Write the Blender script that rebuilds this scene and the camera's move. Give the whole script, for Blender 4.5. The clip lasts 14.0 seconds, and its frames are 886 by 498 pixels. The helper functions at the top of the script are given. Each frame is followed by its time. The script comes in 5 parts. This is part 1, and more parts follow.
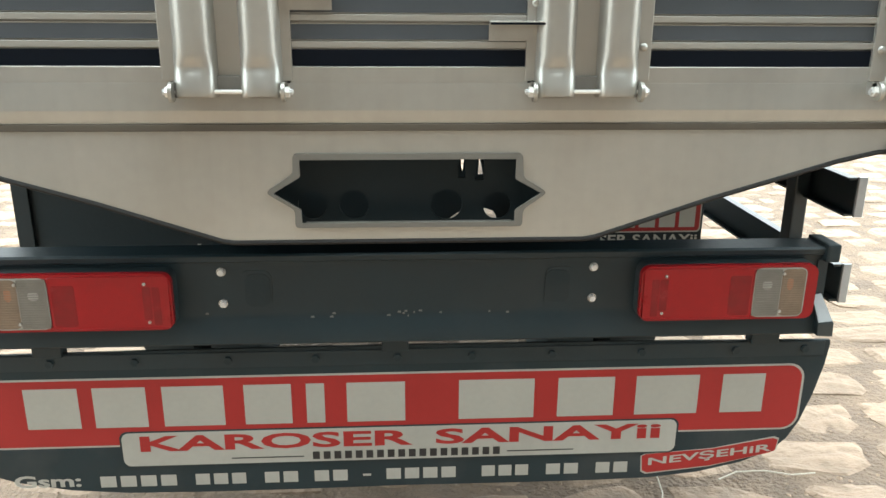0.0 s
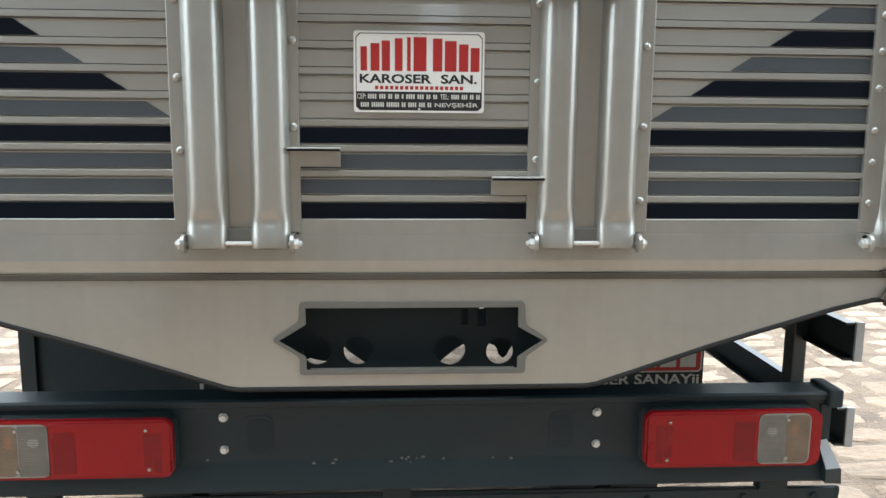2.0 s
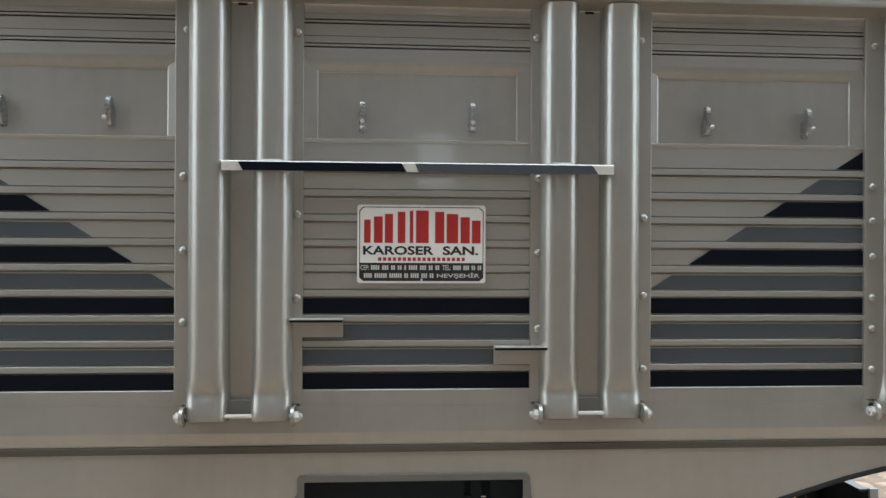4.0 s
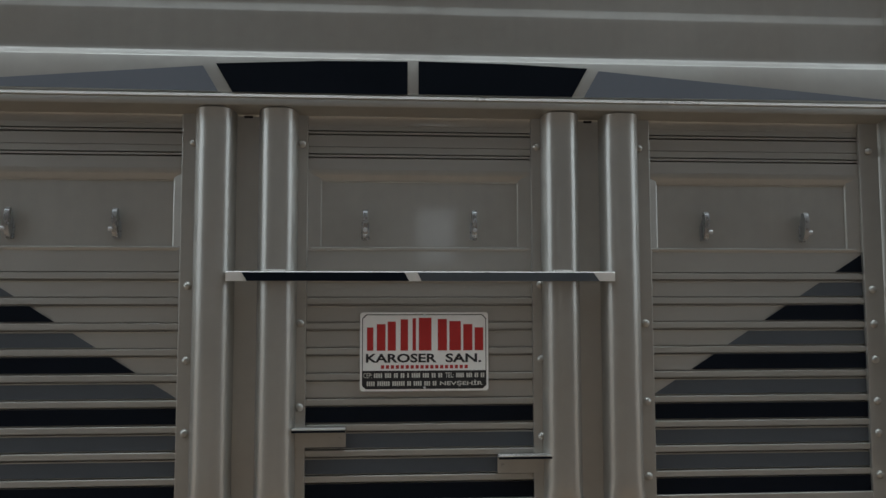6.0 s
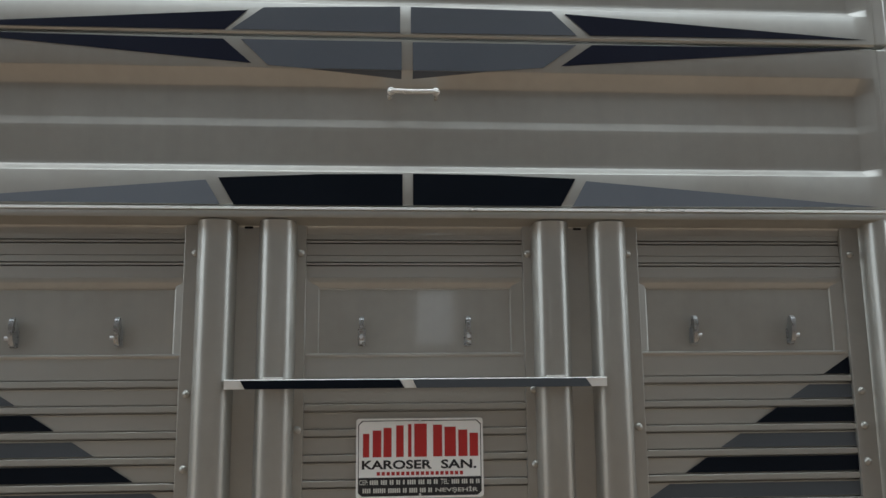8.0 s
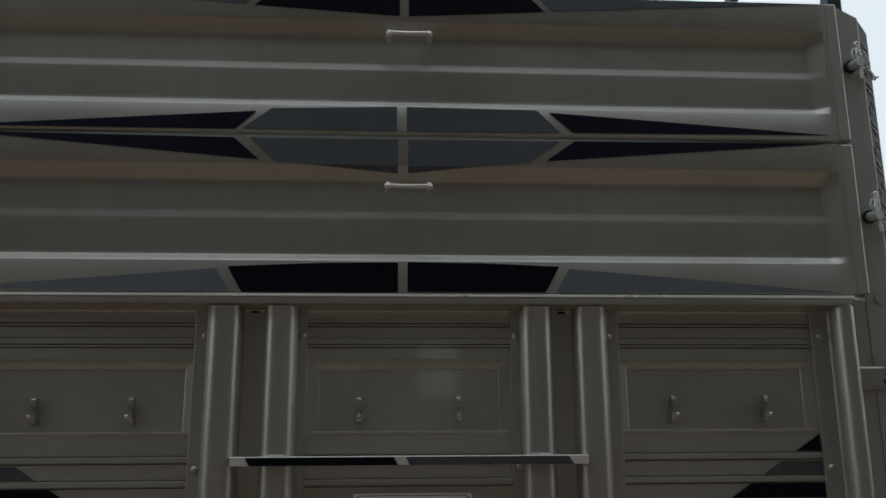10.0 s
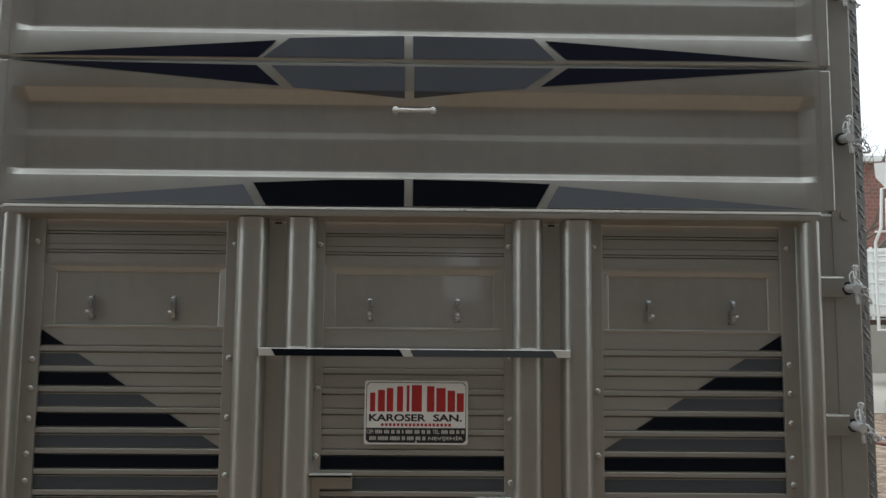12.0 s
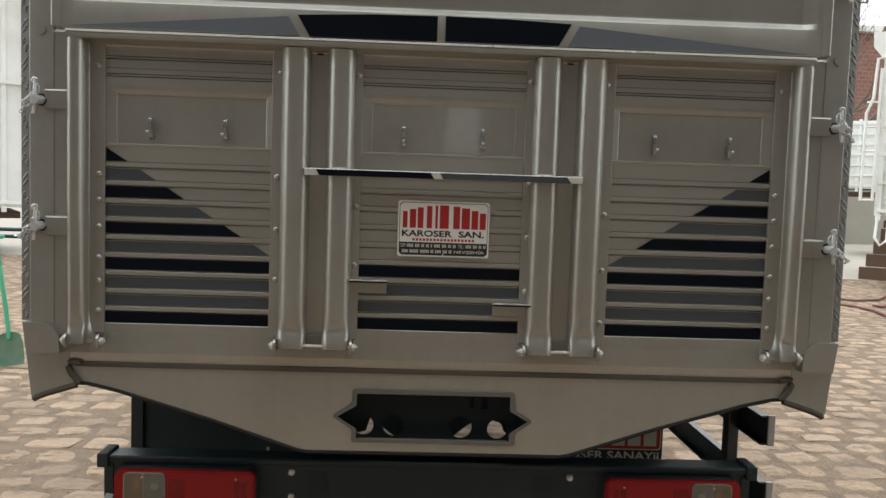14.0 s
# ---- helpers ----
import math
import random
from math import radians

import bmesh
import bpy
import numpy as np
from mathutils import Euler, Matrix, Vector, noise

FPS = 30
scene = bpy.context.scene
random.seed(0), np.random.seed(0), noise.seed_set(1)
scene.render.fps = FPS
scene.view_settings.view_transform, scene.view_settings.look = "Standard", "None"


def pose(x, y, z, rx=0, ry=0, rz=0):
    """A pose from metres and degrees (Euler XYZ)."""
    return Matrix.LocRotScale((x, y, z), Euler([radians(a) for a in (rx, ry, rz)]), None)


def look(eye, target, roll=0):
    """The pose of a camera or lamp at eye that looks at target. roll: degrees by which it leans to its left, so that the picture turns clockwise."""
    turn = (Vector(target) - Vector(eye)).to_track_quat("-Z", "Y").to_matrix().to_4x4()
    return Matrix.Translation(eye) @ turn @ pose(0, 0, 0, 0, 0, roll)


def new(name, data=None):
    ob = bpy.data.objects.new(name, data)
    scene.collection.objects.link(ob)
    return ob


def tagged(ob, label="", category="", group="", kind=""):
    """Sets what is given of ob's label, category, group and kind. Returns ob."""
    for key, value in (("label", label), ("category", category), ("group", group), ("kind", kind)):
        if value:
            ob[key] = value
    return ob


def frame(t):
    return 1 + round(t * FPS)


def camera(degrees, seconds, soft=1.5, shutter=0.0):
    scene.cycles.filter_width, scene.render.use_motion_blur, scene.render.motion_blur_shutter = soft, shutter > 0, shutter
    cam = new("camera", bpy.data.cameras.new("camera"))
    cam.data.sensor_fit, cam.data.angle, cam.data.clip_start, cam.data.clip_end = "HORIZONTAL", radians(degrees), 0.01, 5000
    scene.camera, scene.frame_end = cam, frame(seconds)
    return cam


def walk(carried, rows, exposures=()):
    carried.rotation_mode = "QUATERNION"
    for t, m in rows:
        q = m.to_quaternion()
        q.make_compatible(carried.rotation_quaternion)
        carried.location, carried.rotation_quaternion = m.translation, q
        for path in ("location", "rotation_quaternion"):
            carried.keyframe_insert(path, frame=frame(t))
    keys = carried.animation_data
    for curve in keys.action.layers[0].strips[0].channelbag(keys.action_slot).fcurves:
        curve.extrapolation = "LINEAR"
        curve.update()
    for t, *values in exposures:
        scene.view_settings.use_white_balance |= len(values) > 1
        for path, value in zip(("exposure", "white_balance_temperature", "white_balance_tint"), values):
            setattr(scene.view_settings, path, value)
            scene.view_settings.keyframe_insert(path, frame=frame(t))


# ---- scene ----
cam = camera(58.0, 14.0)
LIFT = 0.12
PATH = [
    (0, (-0.036, -1.612, 1.276), (0.087, 0.291, 0.675), 0.4),
    (0.5, (-0.034, -1.608, 1.294), (0.086, 0.296, 0.694), 0.4),
    (1, (-0.031, -1.616, 1.3), (0.085, 0.31, 0.771), 0.4),
    (1.5, (-0.038, -1.62, 1.323), (0.083, 0.329, 0.891), 0.5),
    (2, (-0.046, -1.623, 1.341), (0.081, 0.348, 1.027), 0.5),
    (2.5, (-0.048, -1.622, 1.373), (0.081, 0.361, 1.148), 0.5),
    (3, (-0.062, -1.618, 1.391), (0.082, 0.372, 1.256), 0.5),
    (3.5, (-0.062, -1.616, 1.407), (0.08, 0.378, 1.349), 0.4),
    (6, (-0.069, -1.627, 1.52), (0.072, 0.362, 1.673), -0.1),
    (6.5, (-0.065, -1.636, 1.529), (0.071, 0.349, 1.736), -0.2),
    (7, (-0.064, -1.646, 1.547), (0.073, 0.333, 1.798), -0.3),
    (7.5, (-0.063, -1.66, 1.568), (0.075, 0.314, 1.858), -0.4),
    (8, (-0.061, -1.678, 1.588), (0.08, 0.29, 1.917), -0.5),
    (8.5, (-0.055, -1.697, 1.6), (0.086, 0.262, 1.977), -0.5),
    (9, (-0.047, -1.724, 1.617), (0.089, 0.227, 2.036), -0.4),
    (9.2, (-0.043, -1.737, 1.623), (0.089, 0.211, 2.058), -0.4),
    (11.3, (0.044, -1.976, 1.707), (0.075, -0.013, 2.091), 0.5),
    (11.5, (0.067, -1.992, 1.678), (0.079, -0.025, 2.041), 0.6),
    (12, (0.039, -2.039, 1.646), (0.071, -0.049, 1.845), 0.5),
    (12.5, (0.011, -2.094, 1.608), (0.048, -0.096, 1.677), 0.8),
    (13, (-0.034, -2.147, 1.572), (0.021, -0.148, 1.582), 1.1),
    (13.5, (-0.065, -2.209, 1.556), (-0.004, -0.211, 1.499), 1.4),
    (14, (-0.072, -2.264, 1.538), (-0.001, -0.27, 1.4), 1.9),
]
EXPOSURES = [(0.0, 0.19, 6060, -1), (1.0, 0.0, 5980, 1), (2.0, -0.11, 5780, 2), (2.5, -0.29, 5820, 3), (3.5, -0.44, 5880, 4), (6.0, -1.55, 5920, 5), (7.0, -1.45, 5950, 5), (7.8, -1.18, 5980, 5), (8.5, -1.22, 6010, 5), (9.0, -1.55, 6030, 5), (11.3, -3.15, 6050, 4), (11.6, -2.80, 6050, 4), (12.0, -1.68, 6150, 5), (12.5, -1.36, 6240, 5), (14.0, -1.28, 6520, 5)]
walk(cam, [(t, Matrix.Translation((0, 0, LIFT)) @ look(eye, target, roll)) for t, eye, target, roll in PATH], EXPOSURES)

# ---- light ----
world = bpy.data.worlds.new("sky")
scene.world = world
world.use_nodes = True
wt = world.node_tree
sky = wt.nodes.new("ShaderNodeTexSky")
sky.sky_type = "NISHITA"
sky.sun_disc = False
sky.sun_elevation = radians(78)
sky.sun_rotation = radians(-20)
sky.dust_density = 5.0
sky.ozone_density = 1.0
veil = wt.nodes.new("ShaderNodeHueSaturation")
veil.inputs["Saturation"].default_value = 0.05
wt.links.new(sky.outputs[0], veil.inputs["Color"])
haze = wt.nodes.new("ShaderNodeMix")
haze.data_type = "RGBA"
haze.inputs[0].default_value = 0.35
haze.inputs[7].default_value = (8.6, 8.9, 9.3, 1)
wt.links.new(veil.outputs[0], haze.inputs[6])
wt.links.new(haze.outputs[2], wt.nodes["Background"].inputs[0])
wt.nodes["Background"].inputs[1].default_value = 0.8
sun = new("sun", bpy.data.lights.new("sun", "SUN"))
sun.data.energy = 0.32
sun.data.angle = radians(50)
sun.data.color = (1.0, 0.985, 0.96)
sun.matrix_world = look((-0.71, 1.95, 9.78), (0, 0, 0))


# ---- materials ----
def material(name, color, rough=0.5, metal=0.0, vary=0.08, scale=6.0, bump=0.0, bump_scale=60.0, coat=0.0, dirt=None, dirt_amount=0.0, per_piece=0.0, spec=0.5, coat_rough=0.07, relief=0.01, streak=0.0):
    """A painted, metal or mineral surface with broad patches, fine grain and relief, at real size."""
    m = bpy.data.materials.new(name)
    m.use_nodes = True
    t = m.node_tree
    n, l = t.nodes, t.links
    b = n["Principled BSDF"]
    b.inputs["Metallic"].default_value = metal
    b.inputs["Specular IOR Level"].default_value = spec
    b.inputs["Coat Weight"].default_value = coat
    b.inputs["Coat Roughness"].default_value = coat_rough
    co = n.new("ShaderNodeTexCoord")
    broad = n.new("ShaderNodeTexNoise")
    broad.inputs["Scale"].default_value = scale
    broad.inputs["Detail"].default_value = 3
    fine = n.new("ShaderNodeTexNoise")
    fine.inputs["Scale"].default_value = scale * 14
    fine.inputs["Detail"].default_value = 3
    for k in (broad, fine):
        l.new(co.outputs["Object"], k.inputs["Vector"])
    mix = n.new("ShaderNodeMath")
    mix.operation = "MULTIPLY_ADD"
    mix.inputs[1].default_value = 0.4
    l.new(fine.outputs[0], mix.inputs[0])
    l.new(broad.outputs[0], mix.inputs[2])
    ramp = n.new("ShaderNodeMapRange")
    ramp.inputs["From Min"].default_value, ramp.inputs["From Max"].default_value = 0.3, 1.1
    ramp.inputs["To Min"].default_value, ramp.inputs["To Max"].default_value = 1 - vary, 1 + vary
    l.new(mix.outputs[0], ramp.inputs["Value"])
    value = ramp.outputs[0]
    if per_piece:
        info = n.new("ShaderNodeObjectInfo")
        geo = n.new("ShaderNodeNewGeometry")
        add = n.new("ShaderNodeMath")
        add.operation = "ADD"
        l.new(info.outputs["Random"], add.inputs[0])
        l.new(geo.outputs["Random Per Island"], add.inputs[1])
        fr = n.new("ShaderNodeMath")
        fr.operation = "FRACT"
        l.new(add.outputs[0], fr.inputs[0])
        pr = n.new("ShaderNodeMapRange")
        pr.inputs["To Min"].default_value, pr.inputs["To Max"].default_value = 1 - per_piece, 1 + per_piece
        l.new(fr.outputs[0], pr.inputs["Value"])
        mul = n.new("ShaderNodeMath")
        mul.operation = "MULTIPLY"
        l.new(value, mul.inputs[0])
        l.new(pr.outputs[0], mul.inputs[1])
        value = mul.outputs[0]
    if streak:
        # faint upright runs left by water
        stretch = n.new("ShaderNodeMapping")
        stretch.inputs["Scale"].default_value = (34, 34, 1.6)
        l.new(co.outputs["Object"], stretch.inputs["Vector"])
        run = n.new("ShaderNodeTexNoise")
        run.inputs["Scale"].default_value = 1.0
        run.inputs["Detail"].default_value = 4
        l.new(stretch.outputs[0], run.inputs["Vector"])
        sr = n.new("ShaderNodeMapRange")
        sr.inputs["From Min"].default_value, sr.inputs["From Max"].default_value = 0.35, 0.7
        sr.inputs["To Min"].default_value, sr.inputs["To Max"].default_value = 1 + streak * 0.5, 1 - streak
        l.new(run.outputs[0], sr.inputs["Value"])
        mul = n.new("ShaderNodeMath")
        mul.operation = "MULTIPLY"
        l.new(value, mul.inputs[0])
        l.new(sr.outputs[0], mul.inputs[1])
        value = mul.outputs[0]
    tint = n.new("ShaderNodeMix")
    tint.data_type, tint.blend_type = "RGBA", "MULTIPLY"
    tint.inputs[0].default_value = 1.0
    tint.inputs[6].default_value = (*color, 1)
    l.new(value, tint.inputs[7])
    out = tint.outputs[2]
    if dirt:
        dn = n.new("ShaderNodeTexNoise")
        dn.inputs["Scale"].default_value = scale * 0.7
        dn.inputs["Detail"].default_value = 4
        dn.inputs["Roughness"].default_value = 0.55
        l.new(co.outputs["Object"], dn.inputs["Vector"])
        dr = n.new("ShaderNodeMapRange")
        dr.inputs["From Min"].default_value, dr.inputs["From Max"].default_value = 0.5, 0.72
        dr.inputs["To Max"].default_value = dirt_amount
        l.new(dn.outputs[0], dr.inputs["Value"])
        dm = n.new("ShaderNodeMix")
        dm.data_type = "RGBA"
        l.new(dr.outputs[0], dm.inputs[0])
        l.new(out, dm.inputs[6])
        dm.inputs[7].default_value = (*dirt, 1)
        out = dm.outputs[2]
    l.new(out, b.inputs["Base Color"])
    rr = n.new("ShaderNodeMapRange")
    rr.inputs["From Min"].default_value, rr.inputs["From Max"].default_value = 0.3, 1.1
    rr.inputs["To Min"].default_value, rr.inputs["To Max"].default_value = rough * 0.85, min(1, rough * 1.2)
    l.new(mix.outputs[0], rr.inputs["Value"])
    l.new(rr.outputs[0], b.inputs["Roughness"])
    if bump:
        bn = n.new("ShaderNodeTexNoise")
        bn.inputs["Scale"].default_value = bump_scale
        bn.inputs["Detail"].default_value = 5
        l.new(co.outputs["Object"], bn.inputs["Vector"])
        bp = n.new("ShaderNodeBump")
        bp.inputs["Strength"].default_value = bump
        bp.inputs["Distance"].default_value = relief
        l.new(bn.outputs[0], bp.inputs["Height"])
        l.new(bp.outputs[0], b.inputs["Normal"])
    return m


PAINT = material("beige_paint", (0.395, 0.388, 0.352), 0.35, metal=0.70, vary=0.12, scale=2.6, bump=0.07, bump_scale=7, coat=0.7, coat_rough=0.06, dirt=(0.31, 0.27, 0.225), dirt_amount=0.35, streak=0.028)
ALU = material("beige_slat", (0.395, 0.388, 0.354), 0.35, metal=0.68, vary=0.05, scale=3, bump=0.02, bump_scale=30, coat=0.7, coat_rough=0.06)
# White of handle, rod and bolts; also puts highlights into lit top edges.
WHITE_EDGE = material("pale_paint_and_lit_edge", (0.72, 0.71, 0.67), 0.28, metal=0.3, vary=0.05, coat=0.3)
BLACK_VINYL = material("black_vinyl", (0.004, 0.006, 0.010), 0.36, vary=0.15, spec=0.1)
BAND_VINYL = material("pale_slate_vinyl", (0.125, 0.142, 0.165), 0.4, vary=0.06, spec=0.5)
GREY_VINYL = material("grey_vinyl", (0.058, 0.065, 0.072), 0.45, vary=0.08, spec=0.28)
SLATE_VINYL = material("slate_vinyl", (0.078, 0.088, 0.104), 0.42, vary=0.06, spec=0.4)
BLACK_PAINT = material("black_paint", (0.010, 0.021, 0.026), 0.42, spec=0.4, vary=0.2, bump=0.04, bump_scale=80, dirt=(0.045, 0.045, 0.042), dirt_amount=0.2)
GLOSS_BLACK = material("gloss_black_paint", (0.012, 0.022, 0.026), 0.35, vary=0.15, coat=0.35, coat_rough=0.25)
# Black paint darkened for parts behind the window; their shade is in it.
CHASSIS = material("shaded_chassis_paint", (0.008, 0.016, 0.020), 0.5, spec=0.25, vary=0.2, bump=0.04, bump_scale=80)
RUBBER = material("black_rubber", (0.012, 0.021, 0.024), 0.65, spec=0.35, vary=0.2, bump=0.06, bump_scale=90, dirt=(0.07, 0.065, 0.06), dirt_amount=0.3)
EDGE_RUBBER = material("edge_rubber", (0.012, 0.011, 0.010), 0.6, vary=0.15, spec=0.3)
SEAL = material("grey_seal", (0.122, 0.115, 0.099), 0.55, vary=0.12)
BROWN_SEAL = material("brown_seal", (0.085, 0.073, 0.057), 0.7, vary=0.15, spec=0.15)
ZINC = material("zinc", (0.60, 0.61, 0.61), 0.32, metal=0.45, vary=0.15, scale=30)
STEEL = material("dull_steel", (0.40, 0.41, 0.41), 0.27, metal=0.88, vary=0.15, scale=30)
TREAD = material("tread_plate", (0.15, 0.147, 0.138), 0.45, metal=0.5, vary=0.2, scale=30)
RED_VINYL = material("red_vinyl", (0.36, 0.02, 0.018), 0.38, vary=0.06)
ENAMEL = material("white_enamel", (0.74, 0.73, 0.69), 0.3, vary=0.04)
NAVY_VINYL = material("navy_vinyl", (0.006, 0.008, 0.019), 0.34, vary=0.12, spec=0.25)
WHITE_VINYL = material("white_vinyl", (0.52, 0.51, 0.455), 0.4, vary=0.05)
# Vinyl darkened for the low flap: the weaker light there is in the colour.
SHADED_WHITE = material("shaded_white_vinyl", (0.31, 0.30, 0.265), 0.55, vary=0.12, spec=0.3, scale=5)
SHADED_RED = material("shaded_red_vinyl", (0.26, 0.018, 0.016), 0.55, vary=0.12, spec=0.3, scale=5)
INK = material("black_ink", (0.012, 0.012, 0.013), 0.45)
LAMP_RED = material("red_lens", (0.215, 0.002, 0.005), 0.3, vary=0.14, scale=14, coat=0.12, spec=0.3)
LAMP_DARK = material("dark_red_lens", (0.15, 0.002, 0.005), 0.25, vary=0.3, scale=30, coat=0.15, spec=0.3)
LAMP_SMOKE = material("amber_lens", (0.125, 0.088, 0.058), 0.15, metal=0.1, vary=0.3, scale=25, coat=0.8)
LAMP_CLEAR = material("clear_lens", (0.115, 0.110, 0.096), 0.15, metal=0.15, vary=0.25, scale=25, coat=0.8)
LAMP_PALE = material("pale_bulb", (0.215, 0.21, 0.19), 0.2, vary=0.3, scale=25, coat=0.8)
LAMP_AMBER = material("amber_bulb", (0.20, 0.085, 0.042), 0.15, vary=0.3, scale=25, coat=0.8)
GALV = material("galvanised_end", (0.42, 0.44, 0.45), 0.45, metal=0.5, vary=0.15)
STONE = material("cobble_stone", (0.27, 0.195, 0.136), 0.85, vary=0.4, scale=11, bump=1.0, bump_scale=26, relief=0.02, dirt=(0.15, 0.108, 0.076), dirt_amount=0.9, per_piece=0.2)
EARTH = material("packed_earth", (0.165, 0.117, 0.08), 0.95, vary=0.4, scale=7, bump=1.0, bump_scale=55, relief=0.02, dirt=(0.10, 0.072, 0.05), dirt_amount=0.7)
OLD_WHITE = material("weathered_white_paint", (0.70, 0.71, 0.69), 0.55, vary=0.1, scale=1.5, dirt=(0.42, 0.36, 0.29), dirt_amount=0.4)
RUST = material("rusty_iron", (0.075, 0.042, 0.03), 0.8, vary=0.3, scale=3)
UNSEEN_WALL = material("unseen_wall_brown", (0.070, 0.057, 0.047), 0.85, vary=0.12, scale=0.6, bump=0.1)
REFLECTOR = material("brown_reflector", (0.138, 0.106, 0.078), 0.6, vary=0.1, scale=1.5, bump=0.05)
PALE_GROUND = material("pale_far_ground", (0.29, 0.268, 0.23), 0.85, vary=0.15, scale=0.8, bump=0.2, bump_scale=20)
BOARD = material("brown_boards", (0.085, 0.048, 0.03), 0.75, vary=0.3, scale=2)
WORN_GREEN = material("worn_green_paint", (0.17, 0.27, 0.2), 0.6, vary=0.25, scale=10, dirt=(0.25, 0.22, 0.18), dirt_amount=0.7)
GREEN = material("green_paint", (0.06, 0.33, 0.19), 0.5, vary=0.15, scale=12)
BARK = material("bare_bark", (0.14, 0.11, 0.09), 0.9, vary=0.2)
HOSE = material("red_hose", (0.13, 0.05, 0.04), 0.6, vary=0.2)


# ---- building helpers ----
def part(name, bm, mat, parent=None, label="", smooth=False, m=None):
    me = bpy.data.meshes.new(name)
    bmesh.ops.recalc_face_normals(bm, faces=bm.faces)
    bm.to_mesh(me)
    bm.free()
    if smooth:
        for p in me.polygons:
            p.use_smooth = True
        me.set_sharp_from_angle(angle=radians(38))
    me.materials.append(mat)
    ob = link(name, me, parent, label, m)
    if smooth == "sheet":
        w = ob.modifiers.new("weighted", "WEIGHTED_NORMAL")
        w.keep_sharp = True
    return ob


def link(name, me, parent=None, label="", m=None):
    ob = new(name, me)
    ob.parent = parent
    if m is not None:
        ob.matrix_basis = m
    return tagged(ob, label)


def box(bm, x0, x1, y0, y1, z0, z1, bevel=0.0):
    made = bmesh.ops.create_cube(bm, size=1.0)["verts"]
    for v in made:
        v.co = ((x0 + x1) / 2 + v.co.x * (x1 - x0), (y0 + y1) / 2 + v.co.y * (y1 - y0), (z0 + z1) / 2 + v.co.z * (z1 - z0))
    if bevel:
        edges = list({e for v in made for e in v.link_edges})
        bmesh.ops.bevel(bm, geom=edges, offset=bevel, segments=2, affect="EDGES", profile=0.6)
    return bm


def boxed(x0, x1, y0, y1, z0, z1, bevel=0.003):
    return box(bmesh.new(), x0, x1, y0, y1, z0, z1, bevel)


def plate(outer, y0, y1, holes=(), bm=None):
    """A plate in the x, z plane between y0 (front) and y1, with holes through it."""
    bm = bm or bmesh.new()
    edges = []
    for loop in (outer, *holes):
        vs = [bm.verts.new((x, y0, z)) for x, z in loop]
        edges += [bm.edges.new((vs[i - 1], vs[i])) for i in range(len(vs))]
    faces = [g for g in bmesh.ops.triangle_fill(bm, use_beauty=True, use_dissolve=False, edges=edges)["geom"] if isinstance(g, bmesh.types.BMFace)]
    if y1 != y0:
        grown = bmesh.ops.extrude_face_region(bm, geom=faces)["geom"]
        for g in grown:
            if isinstance(g, bmesh.types.BMVert):
                g.co.y = y1
    return bm


def rounded(x0, x1, z0, z1, r, n=6):
    pts = []
    for cx, cz, a0 in ((x1 - r, z1 - r, 0), (x0 + r, z1 - r, 90), (x0 + r, z0 + r, 180), (x1 - r, z0 + r, 270)):
        pts += [(cx + r * math.cos(radians(a0 + 90 * i / n)), cz + r * math.sin(radians(a0 + 90 * i / n))) for i in range(n + 1)]
    return pts


def soften(points, r, n=4):
    """The outline with every corner rounded off."""
    out = []
    k = len(points)
    for i in range(k):
        p, a, b = Vector(points[i]), Vector(points[i - 1]), Vector(points[(i + 1) % k])
        u, v = p + (a - p).normalized() * r, p + (b - p).normalized() * r
        out += [tuple(u.lerp(p, t).lerp(p.lerp(v, t), t)) for t in [j / n for j in range(n + 1)]]
    return out


def disc(cx, cz, r, n=20):
    return [(cx + r * math.cos(2 * math.pi * i / n), cz + r * math.sin(2 * math.pi * i / n)) for i in range(n)]


def along_x(profile, x0, x1, bm=None, closed=True):
    """A section of (y, z) points drawn out along x, with closed ends."""
    bm = bm or bmesh.new()
    a = [bm.verts.new((x0, y, z)) for y, z in profile]
    b = [bm.verts.new((x1, y, z)) for y, z in profile]
    k = len(profile)
    for i in range(k if closed else k - 1):
        bm.faces.new((a[i], a[(i + 1) % k], b[(i + 1) % k], b[i]))
    if closed:
        bm.faces.new(a)
        bm.faces.new(b[::-1])
    return bm


def tube(points, r, bm=None, n=8, taper=1.0):
    """A round bar through the points."""
    bm = bm or bmesh.new()
    pts = [Vector(p) for p in points]
    rings = []
    for i, p in enumerate(pts):
        d = (pts[min(i + 1, len(pts) - 1)] - pts[max(i - 1, 0)]).normalized()
        q = d.to_track_quat("Z", "Y")
        rr = r * (1 + (taper - 1) * i / max(1, len(pts) - 1))
        rings.append([bm.verts.new(p + q @ Vector((rr * math.cos(2 * math.pi * k / n), rr * math.sin(2 * math.pi * k / n), 0))) for k in range(n)])
    for a, b in zip(rings, rings[1:]):
        for k in range(n):
            bm.faces.new((a[k], a[(k + 1) % n], b[(k + 1) % n], b[k]))
    bm.faces.new(rings[0][::-1])
    bm.faces.new(rings[-1])
    return bm


def ring(centre, axis, r, thick, bm=None, n=18, stretch=(1, 1)):
    q = Vector(axis).to_track_quat("Z", "Y")
    pts = [Vector(centre) + q @ Vector((r * stretch[0] * math.cos(2 * math.pi * i / n), r * stretch[1] * math.sin(2 * math.pi * i / n), 0)) for i in range(n + 1)]
    return tube(pts, thick, bm, 6)


